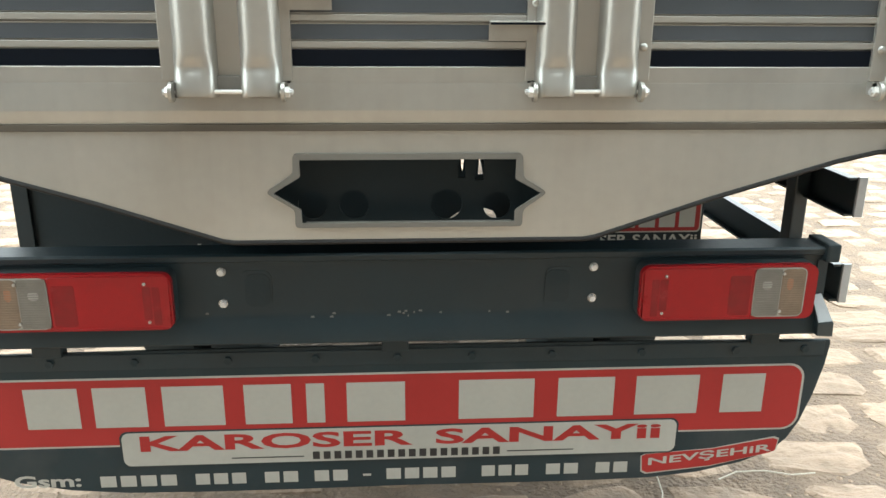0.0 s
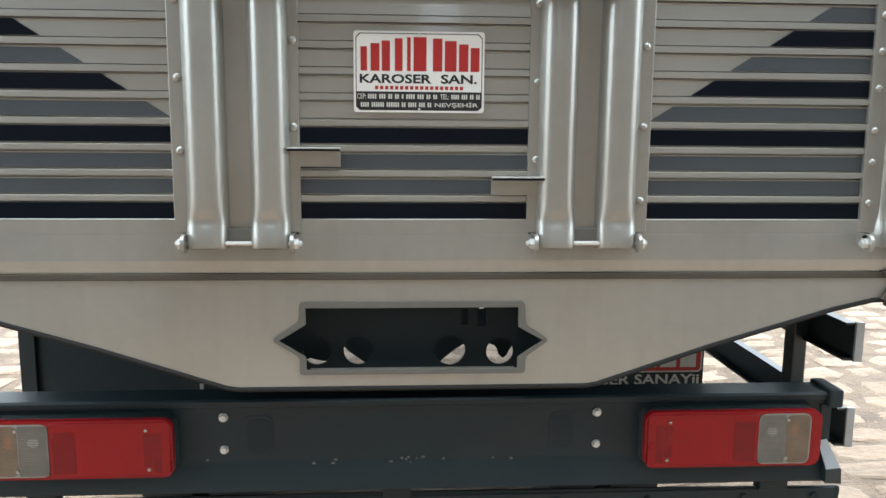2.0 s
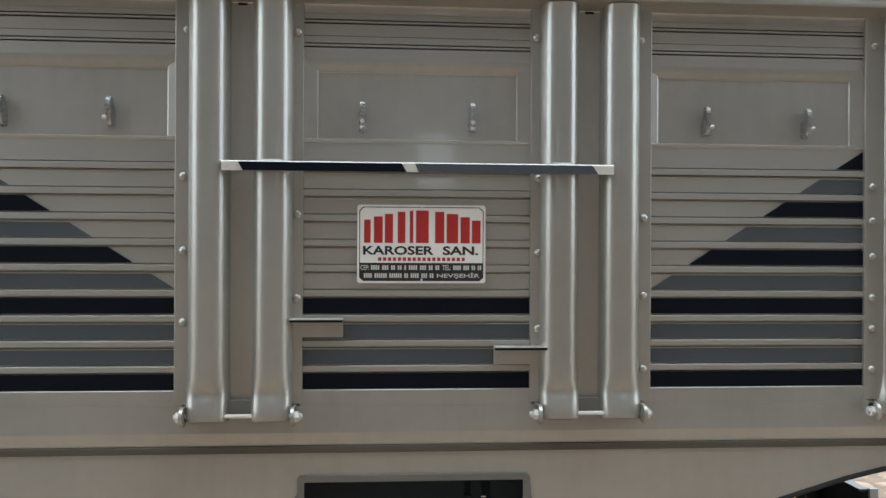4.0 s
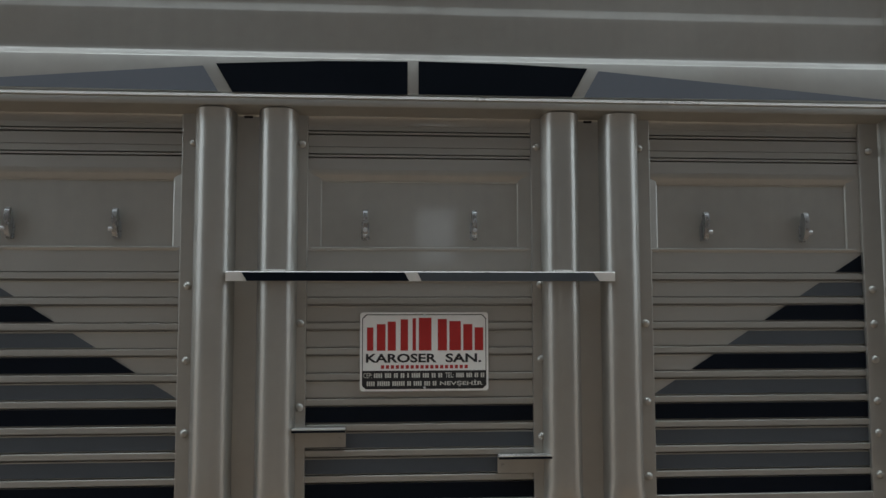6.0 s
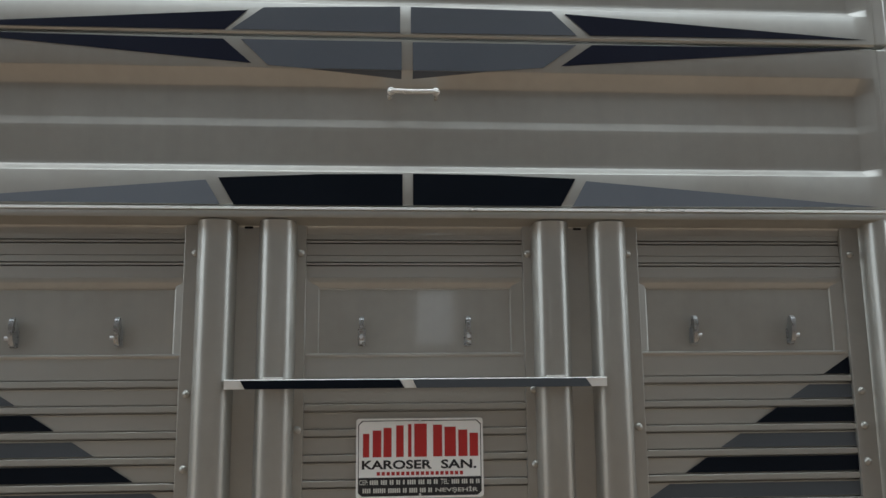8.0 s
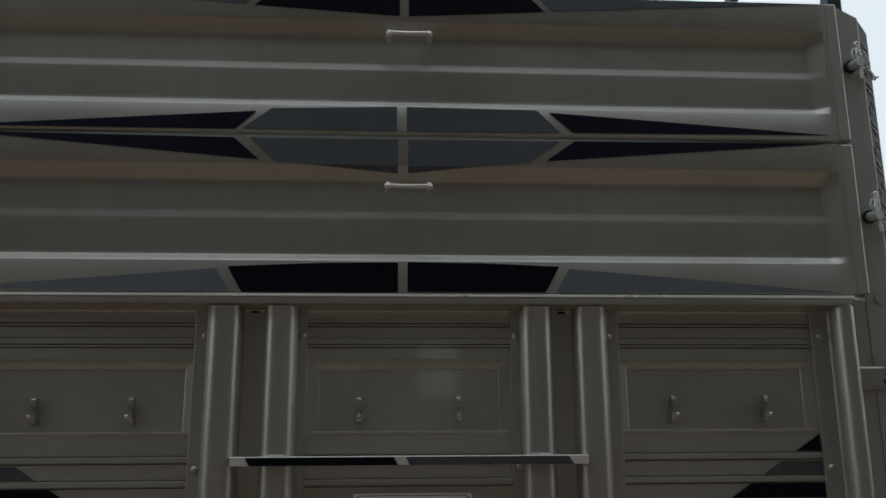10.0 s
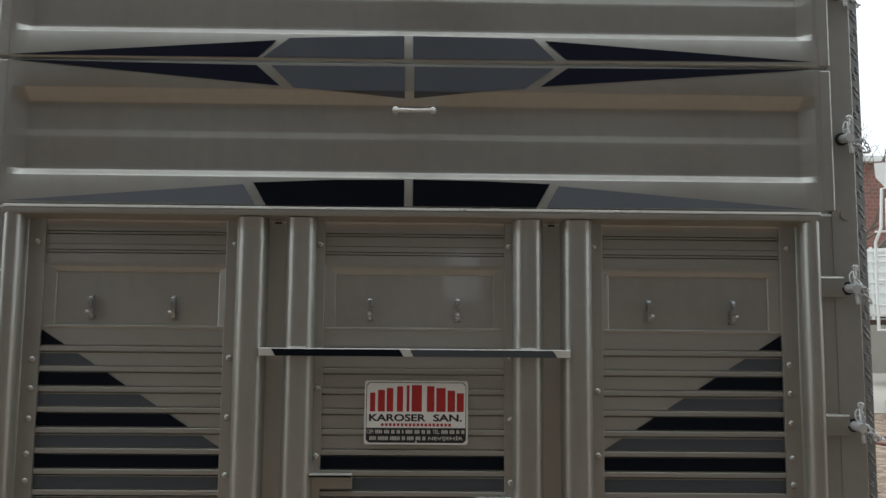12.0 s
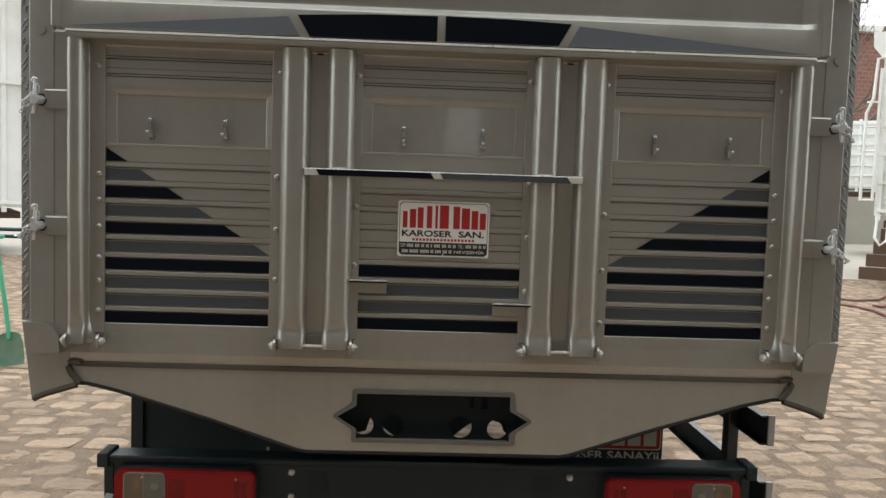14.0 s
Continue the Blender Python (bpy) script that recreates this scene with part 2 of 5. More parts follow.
def letters(text, x0, x1, z0, z1, y, mat, parent, name="lettering", bold=0.0, shear=0.0):
    """A word in the built-in font, fitted to a rectangle of the x, z plane, facing the rear."""
    cu = bpy.data.curves.new("word", "FONT")
    cu.body, cu.offset, cu.resolution_u, cu.shear = text, bold, 3, shear
    ob = new("word", cu)
    me = bpy.data.meshes.new_from_object(ob.evaluated_get(bpy.context.evaluated_depsgraph_get()))
    bpy.data.objects.remove(ob)
    co = np.array([v.co for v in me.vertices])
    lo, hi = co.min(0), co.max(0)
    for v in me.vertices:
        u, w = (v.co.x - lo[0]) / (hi[0] - lo[0]), (v.co.y - lo[1]) / (hi[1] - lo[1])
        v.co = (x0 + u * (x1 - x0), y, z0 + w * (z1 - z0))
    me.materials.clear()
    me.materials.append(mat)
    me.name = name
    return link(name, me, parent)


def bars(x0, x1, z0, z1, count, y, mat, parent, name="bar", gap=0.3, skip=()):
    """A row of plain bars in place of writing."""
    step = (x1 - x0) / count
    bm = bmesh.new()
    a, b = gap * step / 2, step - gap * step / 2
    bm.faces.new([bm.verts.new((x, 0, z)) for x, z in ((a, z0), (b, z0), (b, z1), (a, z1))])
    first = part(name, bm, mat, parent, m=pose(x0, y, 0))
    for i in range(1, count):
        if i not in skip:
            link(name, first.data, parent, "", pose(x0 + i * step, y, 0))


def flat(points, y, mat, parent, name="stripe", label=""):
    """A vinyl sheet, 0.6 mm thick, on a face at y."""
    return part(name, plate(points, y - 0.0012, y - 0.0004), mat, parent, label)


# ---- ground ----
def cobbles():
    """A sheet of packed earth to the horizon with uneven cobbles set in it."""
    bm = bmesh.new()
    for x0, x1, y0, y1 in ((-900, 900, -900, 900),):
        bm.faces.new([bm.verts.new(p) for p in ((x0, y0, 0), (x1, y0, 0), (x1, y1, 0), (x0, y1, 0))])
    ground = tagged(part("ground", bm, EARTH), "brown packed earth yard set with worn cobblestones", "ground", kind="structure")
    rng = random.Random(7)

    def stones(count, n, rings):
        made = []
        for k in range(count):
            b = bmesh.new()
            skew, squash = rng.uniform(-0.14, 0.14), rng.uniform(0.92, 1.0)
            chip = [rng.uniform(0.86, 1.0) for _ in range(n)]
            shell = []
            for f, h in rings:
                row = []
                for i in range(n):
                    t = 2 * math.pi * (i + 0.3 * math.sin(k + i * 2.1)) / n
                    s = 1 / max(abs(math.cos(t)), abs(math.sin(t))) ** squash
                    j = chip[i] * f * rng.uniform(0.965, 1.01)
                    x, y = 0.118 * s * math.cos(t) * j, 0.113 * s * math.sin(t) * j
                    row.append(b.verts.new((x + skew * y, y, h + (rng.uniform(-0.004, 0.004) if h > 0 else 0))))
                shell.append(row)
            top = b.verts.new((0, 0, rings[-1][1] + rng.uniform(-0.003, 0.003)))
            for r0, r1 in zip(shell, shell[1:]):
                for i in range(n):
                    b.faces.new((r0[i], r0[(i + 1) % n], r1[(i + 1) % n], r1[i]))
            for i in range(n):
                b.faces.new((shell[-1][i], shell[-1][(i + 1) % n], top))
            me = bpy.data.meshes.new("cobble")
            b.to_mesh(me)
            b.free()
            me.materials.append(STONE)
            made.append(me)
        return made

    fine_stones = stones(16, 13, ((1.0, -0.02), (0.97, 0.003), (0.84, 0.010), (0.5, 0.012)))
    plain_stones = stones(14, 9, ((1.0, -0.02), (0.96, 0.004), (0.8, 0.011)))
    verts, faces, near = [], [], 0
    row, y = 0, -3.55
    while y < 15.4:
        depth = rng.uniform(0.15, 0.24)
        x = -11 + rng.uniform(0, 0.2)
        while x < 13:
            w = rng.uniform(0.2, 0.38)
            px, py = x + w / 2, y + depth / 2 + rng.uniform(-0.012, 0.012)
            m = pose(px, py, rng.uniform(-0.011, 0.0), rng.uniform(-2.5, 2.5), rng.uniform(-2.5, 2.5), rng.uniform(-6, 6) + rng.choice((0, 180))) @ Matrix.Diagonal((w / 0.232, depth / 0.222, 1, 1))
            close = (1.0 < px < 3.0 and 0.2 < py < 3.4) or (-3.2 < px < -1.1 and 0.6 < py < 4.6)
            me = rng.choice(fine_stones if close else plain_stones)
            if close and near < 300:
                link("cobble", me, ground, "", m)
                near += 1
            else:
                base = len(verts)
                verts += [tuple(m @ v.co) for v in me.vertices]
                faces += [[base + i for i in p.vertices] for p in me.polygons]
            x += w + rng.uniform(0.014, 0.05)
        y += depth + rng.uniform(0.014, 0.034)
    me = bpy.data.meshes.new("cobbles")
    me.from_pydata(verts, [], faces)
    me.materials.append(STONE)
    tagged(link("cobbles", me, ground), "worn tan cobblestones in rows", kind="stuff")
    # loose gravel in the joints
    verts, faces = [], []
    for _ in range(9000):
        side = rng.random() < 0.5
        x, y = (rng.uniform(0.9, 3.4), rng.uniform(-0.2, 4.5)) if side else (rng.uniform(-3.4, 1.2), rng.uniform(-0.3, 5.0))
        r, base = rng.uniform(0.002, 0.008) * rng.uniform(0.6, 1.3), len(verts)
        verts += [(x + r * math.cos(1.26 * i + r * 900) * rng.uniform(0.7, 1.2), y + r * math.sin(1.26 * i + r * 900), rng.uniform(0.0, 0.003)) for i in range(5)] + [(x, y, 0.002 + r * 0.5)]
        faces += [(base + i, base + (i + 1) % 5, base + 5) for i in range(5)]
    me = bpy.data.meshes.new("gravel")
    me.from_pydata(verts, [], faces)
    me.materials.append(STONE)
    tagged(link("gravel", me, ground), "loose tan gravel between the stones", kind="stuff")
    return ground


cobbles()

# ---- the lorry ----
lorry = tagged(new("lorry"), "beige lorry with black and grey striped tailgate on cobbles", "lorry")
lorry.location = (0, 0, LIFT)


# corner of the body's rear face, bed and sides
def body():
    floor = part("bed_floor", boxed(-1.10, 1.10, 0.03, 4.6, 1.035, 1.10), BLACK_PAINT, lorry)
    for s in (-1, 1):
        side = part("side_wall", boxed(min(s * 1.115, s * 1.15), max(s * 1.115, s * 1.15), 0.055, 4.6, 1.06, 2.62), PAINT, lorry, "beige sheet-metal side wall")
        for k in range(6):
            x = s * 1.165
            part("side_rib", boxed(x - 0.016, x + 0.016, 0.5 + k * 0.75, 0.58 + k * 0.75, 1.06, 2.6, 0.006), PAINT, side)
        part("chassis_beam", boxed(s * 0.42 - 0.035, s * 0.42 + 0.035, 0.14, 5.2, 0.78, 0.99, 0.006), BLACK_PAINT, lorry)
    part("bulkhead", boxed(-1.11, 1.11, 4.58, 4.62, 1.10, 2.7), PAINT, lorry)
    for y in (0.6, 1.3, 2.0, 2.7, 3.4, 4.1):
        part("cross_bearer", boxed(-1.08, 1.08, y, y + 0.06, 0.985, 1.034), BLACK_PAINT, lorry)


body()


def upper_panel(z0, z1, low_band, top_band, name):
    """A folding board of the body's rear: flat bands above and below a sunk, once-folded field."""
    zb, zt = z0 + low_band, z1 - top_band
    mid = zb + 0.5 * (zt - zb)
    fold = [(-0.05, z0 + 0.004), (-0.05, zb - 0.004), (-0.0485, zb - 0.001), (-0.0245, zb + 0.0145), (-0.0235, zb + 0.017), (-0.0238, zb + 0.026),
            (-0.0260, mid - 0.02), (-0.0262, mid - 0.012), (-0.0258, mid - 0.008), (-0.0216, mid + 0.006), (-0.0214, mid + 0.010), (-0.0213, mid + 0.018), (-0.0206, zt - 0.05), (-0.0207, zt - 0.034), (-0.0225, zt - 0.028), (-0.048, zt - 0.001), (-0.05, zt + 0.003), (-0.05, z1 - 0.004), (-0.046, z1),
            (0.0, z1), (0.0, z0), (-0.046, z0)]
    bm, prev = bmesh.new(), None
    for x, full in ((-1.035, 0), (-1.026, 0), (-1.022, 0.05), (-0.994, 0.95), (-0.988, 1), (-0.5, 1), (0.0, 1), (0.5, 1), (0.988, 1), (0.994, 0.95), (1.022, 0.05), (1.026, 0), (1.035, 0)):
        cur = [bm.verts.new((x, y if not 1 < i < 16 else -0.05 + (y + 0.05) * full, z)) for i, (y, z) in enumerate(fold)]
        if prev:
            for i in range(len(fold)):
                bm.faces.new((prev[i], prev[(i + 1) % len(fold)], cur[(i + 1) % len(fold)], cur[i]))
        else:
            bm.faces.new(cur)
        prev = cur
    bm.faces.new(prev[::-1])
    board = part(name, bm, PAINT, lorry, "beige folded sheet-metal drop board with dark vinyl stripes", smooth=True)
    for s in (-1, 1):
        x = s * 1.05
        part("end_frame", boxed(x - 0.0155, x + 0.0155, -0.052, 0.0, z0 + 0.002, z1 - 0.002, 0.004), PAINT, board)
    return board


def grab_handle(z, parent):
    x0, x1, c = -0.055, 0.045, -0.005
    pts = [(x0, -0.018, z + 0.004), (x0, -0.062, z + 0.003), (x0 + 0.002, -0.071, z + 0.001), (x0 + 0.009, -0.076, z - 0.001), (c, -0.078, z - 0.003), (x1 - 0.009, -0.076, z - 0.001), (x1 - 0.002, -0.071, z + 0.001), (x1, -0.062, z + 0.003), (x1, -0.018, z + 0.004)]
    h = part("grab_handle", tube(pts, 0.0052, n=10), WHITE_EDGE, parent, "small white bent-rod grab handle", smooth=True)
    for x in (x0, x1):
        bm = bmesh.new()
        bmesh.ops.create_uvsphere(bm, u_segments=12, v_segments=8, radius=0.0088)
        part("knuckle", bm, WHITE_EDGE, h, smooth=True, m=pose(x + (0.003 if x < 0 else -0.003), -0.066, z + 0.002))


low = upper_panel(1.9495, 2.320, 0.0765, 0.072, "lower_drop_board")
top = upper_panel(2.3255, 2.692, 0.073, 0.078, "upper_drop_board")
grab_handle(2.193, low)
grab_handle(2.571, top)


F = -0.0505
for shape, mat, board in (
    ([(-0.407, 2.008), (-0.2, 2.017), (-0.028, 2.019), (-0.028, 1.951), (-0.374, 1.951)], BLACK_VINYL, low),
    ([(-0.006, 2.020), (0.17, 2.018), (0.339, 2.012), (0.306, 1.952), (-0.006, 1.952)], BLACK_VINYL, low),
    ([(-0.432, 2.003), (-0.402, 1.952), (-1.02, 1.956)], BAND_VINYL, low),
    ([(0.362, 2.007), (0.331, 1.952), (1.005, 1.955)], BAND_VINYL, low),
    ([(-0.371, 2.311), (-0.030, 2.312), (-0.030, 2.248), (-0.230, 2.248), (-0.313, 2.254)], SLATE_VINYL, low),
    ([(-0.006, 2.312), (0.352, 2.313), (0.277, 2.259), (0.15, 2.248), (-0.006, 2.248)], SLATE_VINYL, low),
    ([(-0.408, 2.311), (-0.348, 2.258), (-1.03, 2.317)], NAVY_VINYL, low),
    ([(0.387, 2.314), (0.317, 2.264), (1.018, 2.319)], NAVY_VINYL, low),
    ([(-0.392, 2.333), (-0.325, 2.384), (-0.033, 2.393), (-0.033, 2.333)], SLATE_VINYL, top),
    ([(-0.010, 2.333), (-0.010, 2.393), (0.299, 2.390), (0.354, 2.335)], SLATE_VINYL, top),
    ([(-0.406, 2.332), (-0.360, 2.377), (-1.035, 2.331)], NAVY_VINYL, top),
    ([(0.384, 2.336), (0.329, 2.385), (1.014, 2.340)], NAVY_VINYL, top),
    ([(-0.335, 2.688), (-0.028, 2.688), (-0.028, 2.6275), (-0.375, 2.648)], BLACK_VINYL, top),
    ([(-0.006, 2.688), (0.287, 2.688), (0.326, 2.648), (-0.006, 2.6275)], BLACK_VINYL, top),
    ([(-0.36, 2.688), (-0.398, 2.65), (-1.03, 2.688)], SLATE_VINYL, top),
    ([(0.311, 2.688), (0.347, 2.65), (1.02, 2.688)], SLATE_VINYL, top),
):
    flat(shape, F, mat, board)
# tips of the slate shapes, folded over the board's edge onto its slope
for tip in ([(-0.230, 2.248), (-0.17, 2.2441), (-0.030, 2.2337), (-0.030, 2.248)], [(0.15, 2.248), (-0.006, 2.248), (-0.006, 2.2344)]):
    bm = bmesh.new()
    bm.faces.new([bm.verts.new((x, F - 0.0012 + (2.248 - z) * 0.95, z - 0.0012)) for x, z in tip])
    part("stripe", bm, SLATE_VINYL, low)


# corner posts with tread-plate edges, straps, latches and chains
def chain_links(points, parent, r=0.0085):
    for i, (p, q) in enumerate(zip(points, points[1:])):
        p, q = Vector(p), Vector(q)
        mid, d = (p + q) / 2, (q - p)
        axis = d.cross(Vector((0, 1, 0) if i % 2 else (1, 0, 0.3))).normalized()
        bm = bmesh.new()
        u, v = d.normalized(), axis.cross(d).normalized()
        pts = [mid + u * (d.length * 0.68 * math.cos(2 * math.pi * k / 12)) + v * (r * math.sin(2 * math.pi * k / 12)) for k in range(13)]
        part("chain_link", tube(pts, 0.0017, bm, 5), ZINC, parent, smooth=True)


def latch(s, z, parent):
    x = s * 1.100
    pin = part("latch", tube([(x - s * 0.002, -0.03, z), (x + s * 0.002, -0.068, z - 0.003)], 0.0115, n=14), ZINC, parent, "zinc-plated latch pin on a chain", smooth=True)
    part("washer", tube([(x - s * 0.002, -0.031, z), (x - s * 0.002, -0.035, z)], 0.0165, n=16), RUBBER, pin, smooth=True)
    part("lever", tube([(x + s * 0.008, -0.05, z + 0.054), (x + s * 0.006, -0.052, z + 0.03), (x + s * 0.004, -0.056, z), (x + s * 0.007, -0.056, z - 0.022), (x + s * 0.010, -0.055, z - 0.040)], 0.0042), ZINC, pin, smooth=True)
    part("lever_eye", ring((x + s * 0.008, -0.051, z + 0.05), (0, 1, 0), 0.006, 0.0034), ZINC, pin, smooth=True)
    part("loop", ring((x + s * 0.004, -0.05, z + 0.026), (0.3, 1, 0), 0.013, 0.0022, stretch=(0.7, 1.2)), ZINC, pin, smooth=True)
    rng = random.Random(int(z * 1000) + s)
    chain = [(x + s * 0.002, -0.05, z + 0.022)]
    for k in range(13):
        a, u = 0.5 * k + z * 9, k / 12
        chain.append((x + s * (0.010 + 0.042 * u + 0.006 * math.cos(a)), -0.05 + 0.014 * math.sin(a) + rng.uniform(-0.003, 0.003), z + 0.018 - 0.05 * u + 0.007 * math.sin(a * 1.7)))
    for k in range(5):
        chain.append((x + s * (0.05 - 0.008 * k), -0.044 + rng.uniform(-0.004, 0.004), z - 0.036 + 0.010 * k * (1 if k < 3 else 0.6)))
    chain_links(chain, pin, 0.0045)


def corner_post(s):
    def X(a, b):
        return (s * a, s * b) if s > 0 else (s * b, s * a)

    # folded column: flat face, rounded shoulder, return
    sec = [(1.066, -0.03), (1.129, -0.03), (1.132, -0.028), (1.133, -0.024), (1.133, 0.06), (1.066, 0.06)]
    bm = bmesh.new()
    a = [bm.verts.new((s * x, y, 1.10)) for x, y in sec]
    b = [bm.verts.new((s * x, y, 2.70 - (0.035 if x > 1.12 else 0))) for x, y in sec]
    for i in range(len(sec)):
        bm.faces.new((a[i], a[(i + 1) % len(sec)], b[(i + 1) % len(sec)], b[i]))
    bm.faces.new(a)
    bm.faces.new(b[::-1])
    post = part("corner_post", bm, PAINT, lorry, "beige folded corner post with latches and chains", smooth="sheet")
    # panel beside the tailgate
    x0, x1 = X(1.022, 1.072)
    part("post_flange", boxed(x0, x1, -0.028, 0.0, 1.10, 1.942, 0.003), PAINT, post)
    for z in (1.785, 1.44):
        x0, x1 = X(1.015, 1.088)
        strap = part("strap", along_x([(-0.028, z + 0.0035), (-0.0335, z + 0.001), (-0.0355, z - 0.0025), (-0.0345, z - 0.05), (-0.028, z - 0.052)], x0, x1), PAINT, post)
    part("bolt_head", tube([(s * 1.1, -0.028, 1.945), (s * 1.1, -0.034, 1.945)], 0.0135, n=16), PAINT, post)
    for z in (2.53, 2.142, 1.757, 1.416):
        latch(s, z, post)
    # tread-plate edge strip
    p, q = Vector((s * 1.136, -0.021, 0)), Vector((s * 1.161, -0.014, 0))
    n = Vector((s * 0.27, -0.96, 0)).normalized()
    bm = bmesh.new()
    vs = [(p, 1.148), (q, 1.148), (q, 2.63), (p, 2.665)]
    f = [bm.verts.new((v.x, v.y, z)) for v, z in vs]
    g = [bm.verts.new((v.x - n.x * 0.008, v.y - n.y * 0.008, z)) for v, z in vs]
    bm.faces.new(f)
    bm.faces.new(g[::-1])
    for i in range(4):
        bm.faces.new((f[i], g[i], g[(i + 1) % 4], f[(i + 1) % 4]))
    strip = part("tread_strip", bm, TREAD, post, "dull patterned tread-plate edge strip")
    # raised bars of the tread, slanting in groups of five
    bm = bmesh.new()
    z, k = 1.16, 0
    while z < 2.60:
        for i in range(4):
            za = z + i * 0.0085
            t0, t1 = ((0.15, 0.62) if i % 2 else (0.38, 0.85)) if k % 2 else ((0.12, 0.5) if i < 2 else (0.5, 0.9))
            a, b = p.lerp(q, t0), p.lerp(q, t1)
            c0, c1 = Vector((a.x, a.y, za + 0.010)) + n * 0.0008, Vector((b.x, b.y, za)) + n * 0.0008
            tube([c0, c0.lerp(c1, 0.5) + n * 0.001, c1], 0.0015, bm, 5)
        z += 0.052
        k += 1
    tagged(part("tread_pattern", bm, GALV, post), kind="stuff")
    # corner casting below
    up = [(1.146, 1.147), (1.083, 1.147), (1.070, 1.140), (1.048, 1.112), (1.046, 1.062), (1.136, 1.062)]
    part("corner_plate", plate([(s * x, z) for x, z in up], -0.044, 0.02), PAINT, post, "beige bevelled corner plate")
    dn = [(1.152, 1.063), (1.03, 1.063), (1.034, 1.036), (1.037, 1.018), (1.016, 0.985), (1.006, 0.971), (1.05, 0.955), (1.1, 0.939), (1.129, 0.926), (1.138, 0.932)]
    part("corner_skirt", plate([(s * x, z) for x, z in dn], -0.0105, 0.02), PAINT, post)
    path = [(1.0, 1.0275), (1.02, 1.0325), (1.032, 1.030), (1.036, 1.018), (1.028, 1.0), (1.016, 0.985), (1.007, 0.973), (1.012, 0.967), (1.05, 0.955), (1.1, 0.939), (1.124, 0.929), (1.131, 0.923)]
    part("skirt_trim", tube([(s * x, -0.0095, z) for x, z in path], 0.0088), BROWN_SEAL, post, "brown rubber skirt trim", smooth=True)


for s in (-1, 1):
    corner_post(s)


# tailgate
def tailgate():
    bm = bmesh.new()
    gate = part("tailgate", along_x([(-0.046, 1.943), (-0.051, 1.9415), (-0.0535, 1.937), (-0.0535, 1.929), (-0.052, 1.9255), (-0.047, 1.9232), (-0.018, 1.9190), (-0.008, 1.9155), (-0.0045, 1.910), (-0.004, 1.8985), (0.02, 1.8985), (0.02, 1.943)], -1.025, 1.025, bm), PAINT, lorry, "beige ribbed tailgate with black and grey diagonal stripes", smooth="sheet")
    # Pale lip: the tailgate's top highlight is put into its colour.
    part("top_edge", along_x([(-0.0555, 1.9412), (-0.0545, 1.9455), (-0.048, 1.9490), (-0.02, 1.9490), (-0.02, 1.9412)], -1.026, 1.026), WHITE_EDGE, gate)
    part("backing", boxed(-1.0, 1.0, 0.032, 0.04, 1.10, 1.897, 0), PAINT, gate)
    # upright ribs of hat section, rounded, closing at their feet
    def upright(name, sec, rows, seed):
        """A folded section of (x, height) swept up through rows of (z, depth, dent at the middle)."""
        rng = random.Random(seed)
        mid = sum(x for x, h in sec) / len(sec)
        half = (max(x for x, h in sec) - min(x for x, h in sec)) / 2
        bm, prev = bmesh.new(), None
        for z, d, dent in rows:
            wob = rng.uniform(-0.00025, 0.00025)
            boxy = 0.45 + 0.55 * min(1, max(0, (z - 1.13) / 0.05))
            cur = [bm.verts.new((x + wob * (h > 0.5), -0.004 - 0.7 * d * h ** boxy + dent * math.exp(-((x - mid) / half / 0.45) ** 2), z)) for x, h in sec]
            if prev:
                for i in range(len(sec) - 1):
                    bm.faces.new((prev[i], prev[i + 1], cur[i + 1], cur[i]))
            else:
                bm.faces.new(cur)
            prev = cur
        bm.faces.new(prev[::-1])
        return part(name, bm, PAINT, gate, smooth="sheet")

    def hat(x, w):
        us = [math.sin(math.pi * (k / 32 - 0.5)) for k in range(33)]
        return [(x + u * w / 2, math.sqrt(max(0.0, 1 - (max(0.0, abs(u) - 0.10) / 0.90) ** 2.5))) for u in us]

    foot = [(1.088, 0.050, 0), (1.0885, 0.058, 0), (1.092, 0.0635, 0), (1.100, 0.0645, 0), (1.112, 0.0625, 0), (1.126, 0.057, 0), (1.134, 0.0545, 0.001), (1.142, 0.0535, 0.005), (1.150, 0.054, 0.0045), (1.160, 0.055, 0.001), (1.172, 0.056, 0)]
    shaft = [(1.2 + 0.045 * k, 0.056, 0) for k in range(15)]

    for s in (-1, 1):
        upright("rib", hat(s * 0.412, 0.082), foot + shaft + [(1.86, 0.056, 0), (1.885, 0.0565, 0), (1.900, 0.058, 0), (1.912, 0.0625, 0), (1.9215, 0.066, 0)], 3)
        upright("rib", hat(s * 0.287, 0.080), foot + shaft + [(1.86, 0.056, 0), (1.885, 0.0565, 0), (1.900, 0.058, 0), (1.912, 0.0625, 0), (1.9215, 0.066, 0)], 4)
        fold = [(0.963, 0), (0.971, 0.02), (0.976, 0.08), (0.979, 0.18)]
        fold += [(0.980 + 0.030 * (1 - math.cos(math.pi / 2 * k / 12)), 0.18 + 0.84 * math.sin(math.pi / 2 * k / 12) ** 0.8) for k in range(1, 13)]
        fold += [(1.0135, 1.015), (1.0170, 0.995), (1.0202, 0.96), (1.0230, 0.905), (1.0250, 0.83), (1.0262, 0.73), (1.0264, 0)]
        upright("stile", [(s * x, h) for x, h in fold], [(z, d + 0.004 * min(1, max(0, z - 1.12) / 0.08), e) for z, d, e in foot] + [(z, 0.060 + 0.0085 * min(1, (z - 1.2) / 0.3), 0) for z, d, e in shaft] + [(1.86, 0.0685, 0), (1.9, 0.0685, 0), (1.9385, 0.0685, 0)], 5)
        # channel between the ribs
        x0, x1 = sorted((s * 0.382, s * 0.315))
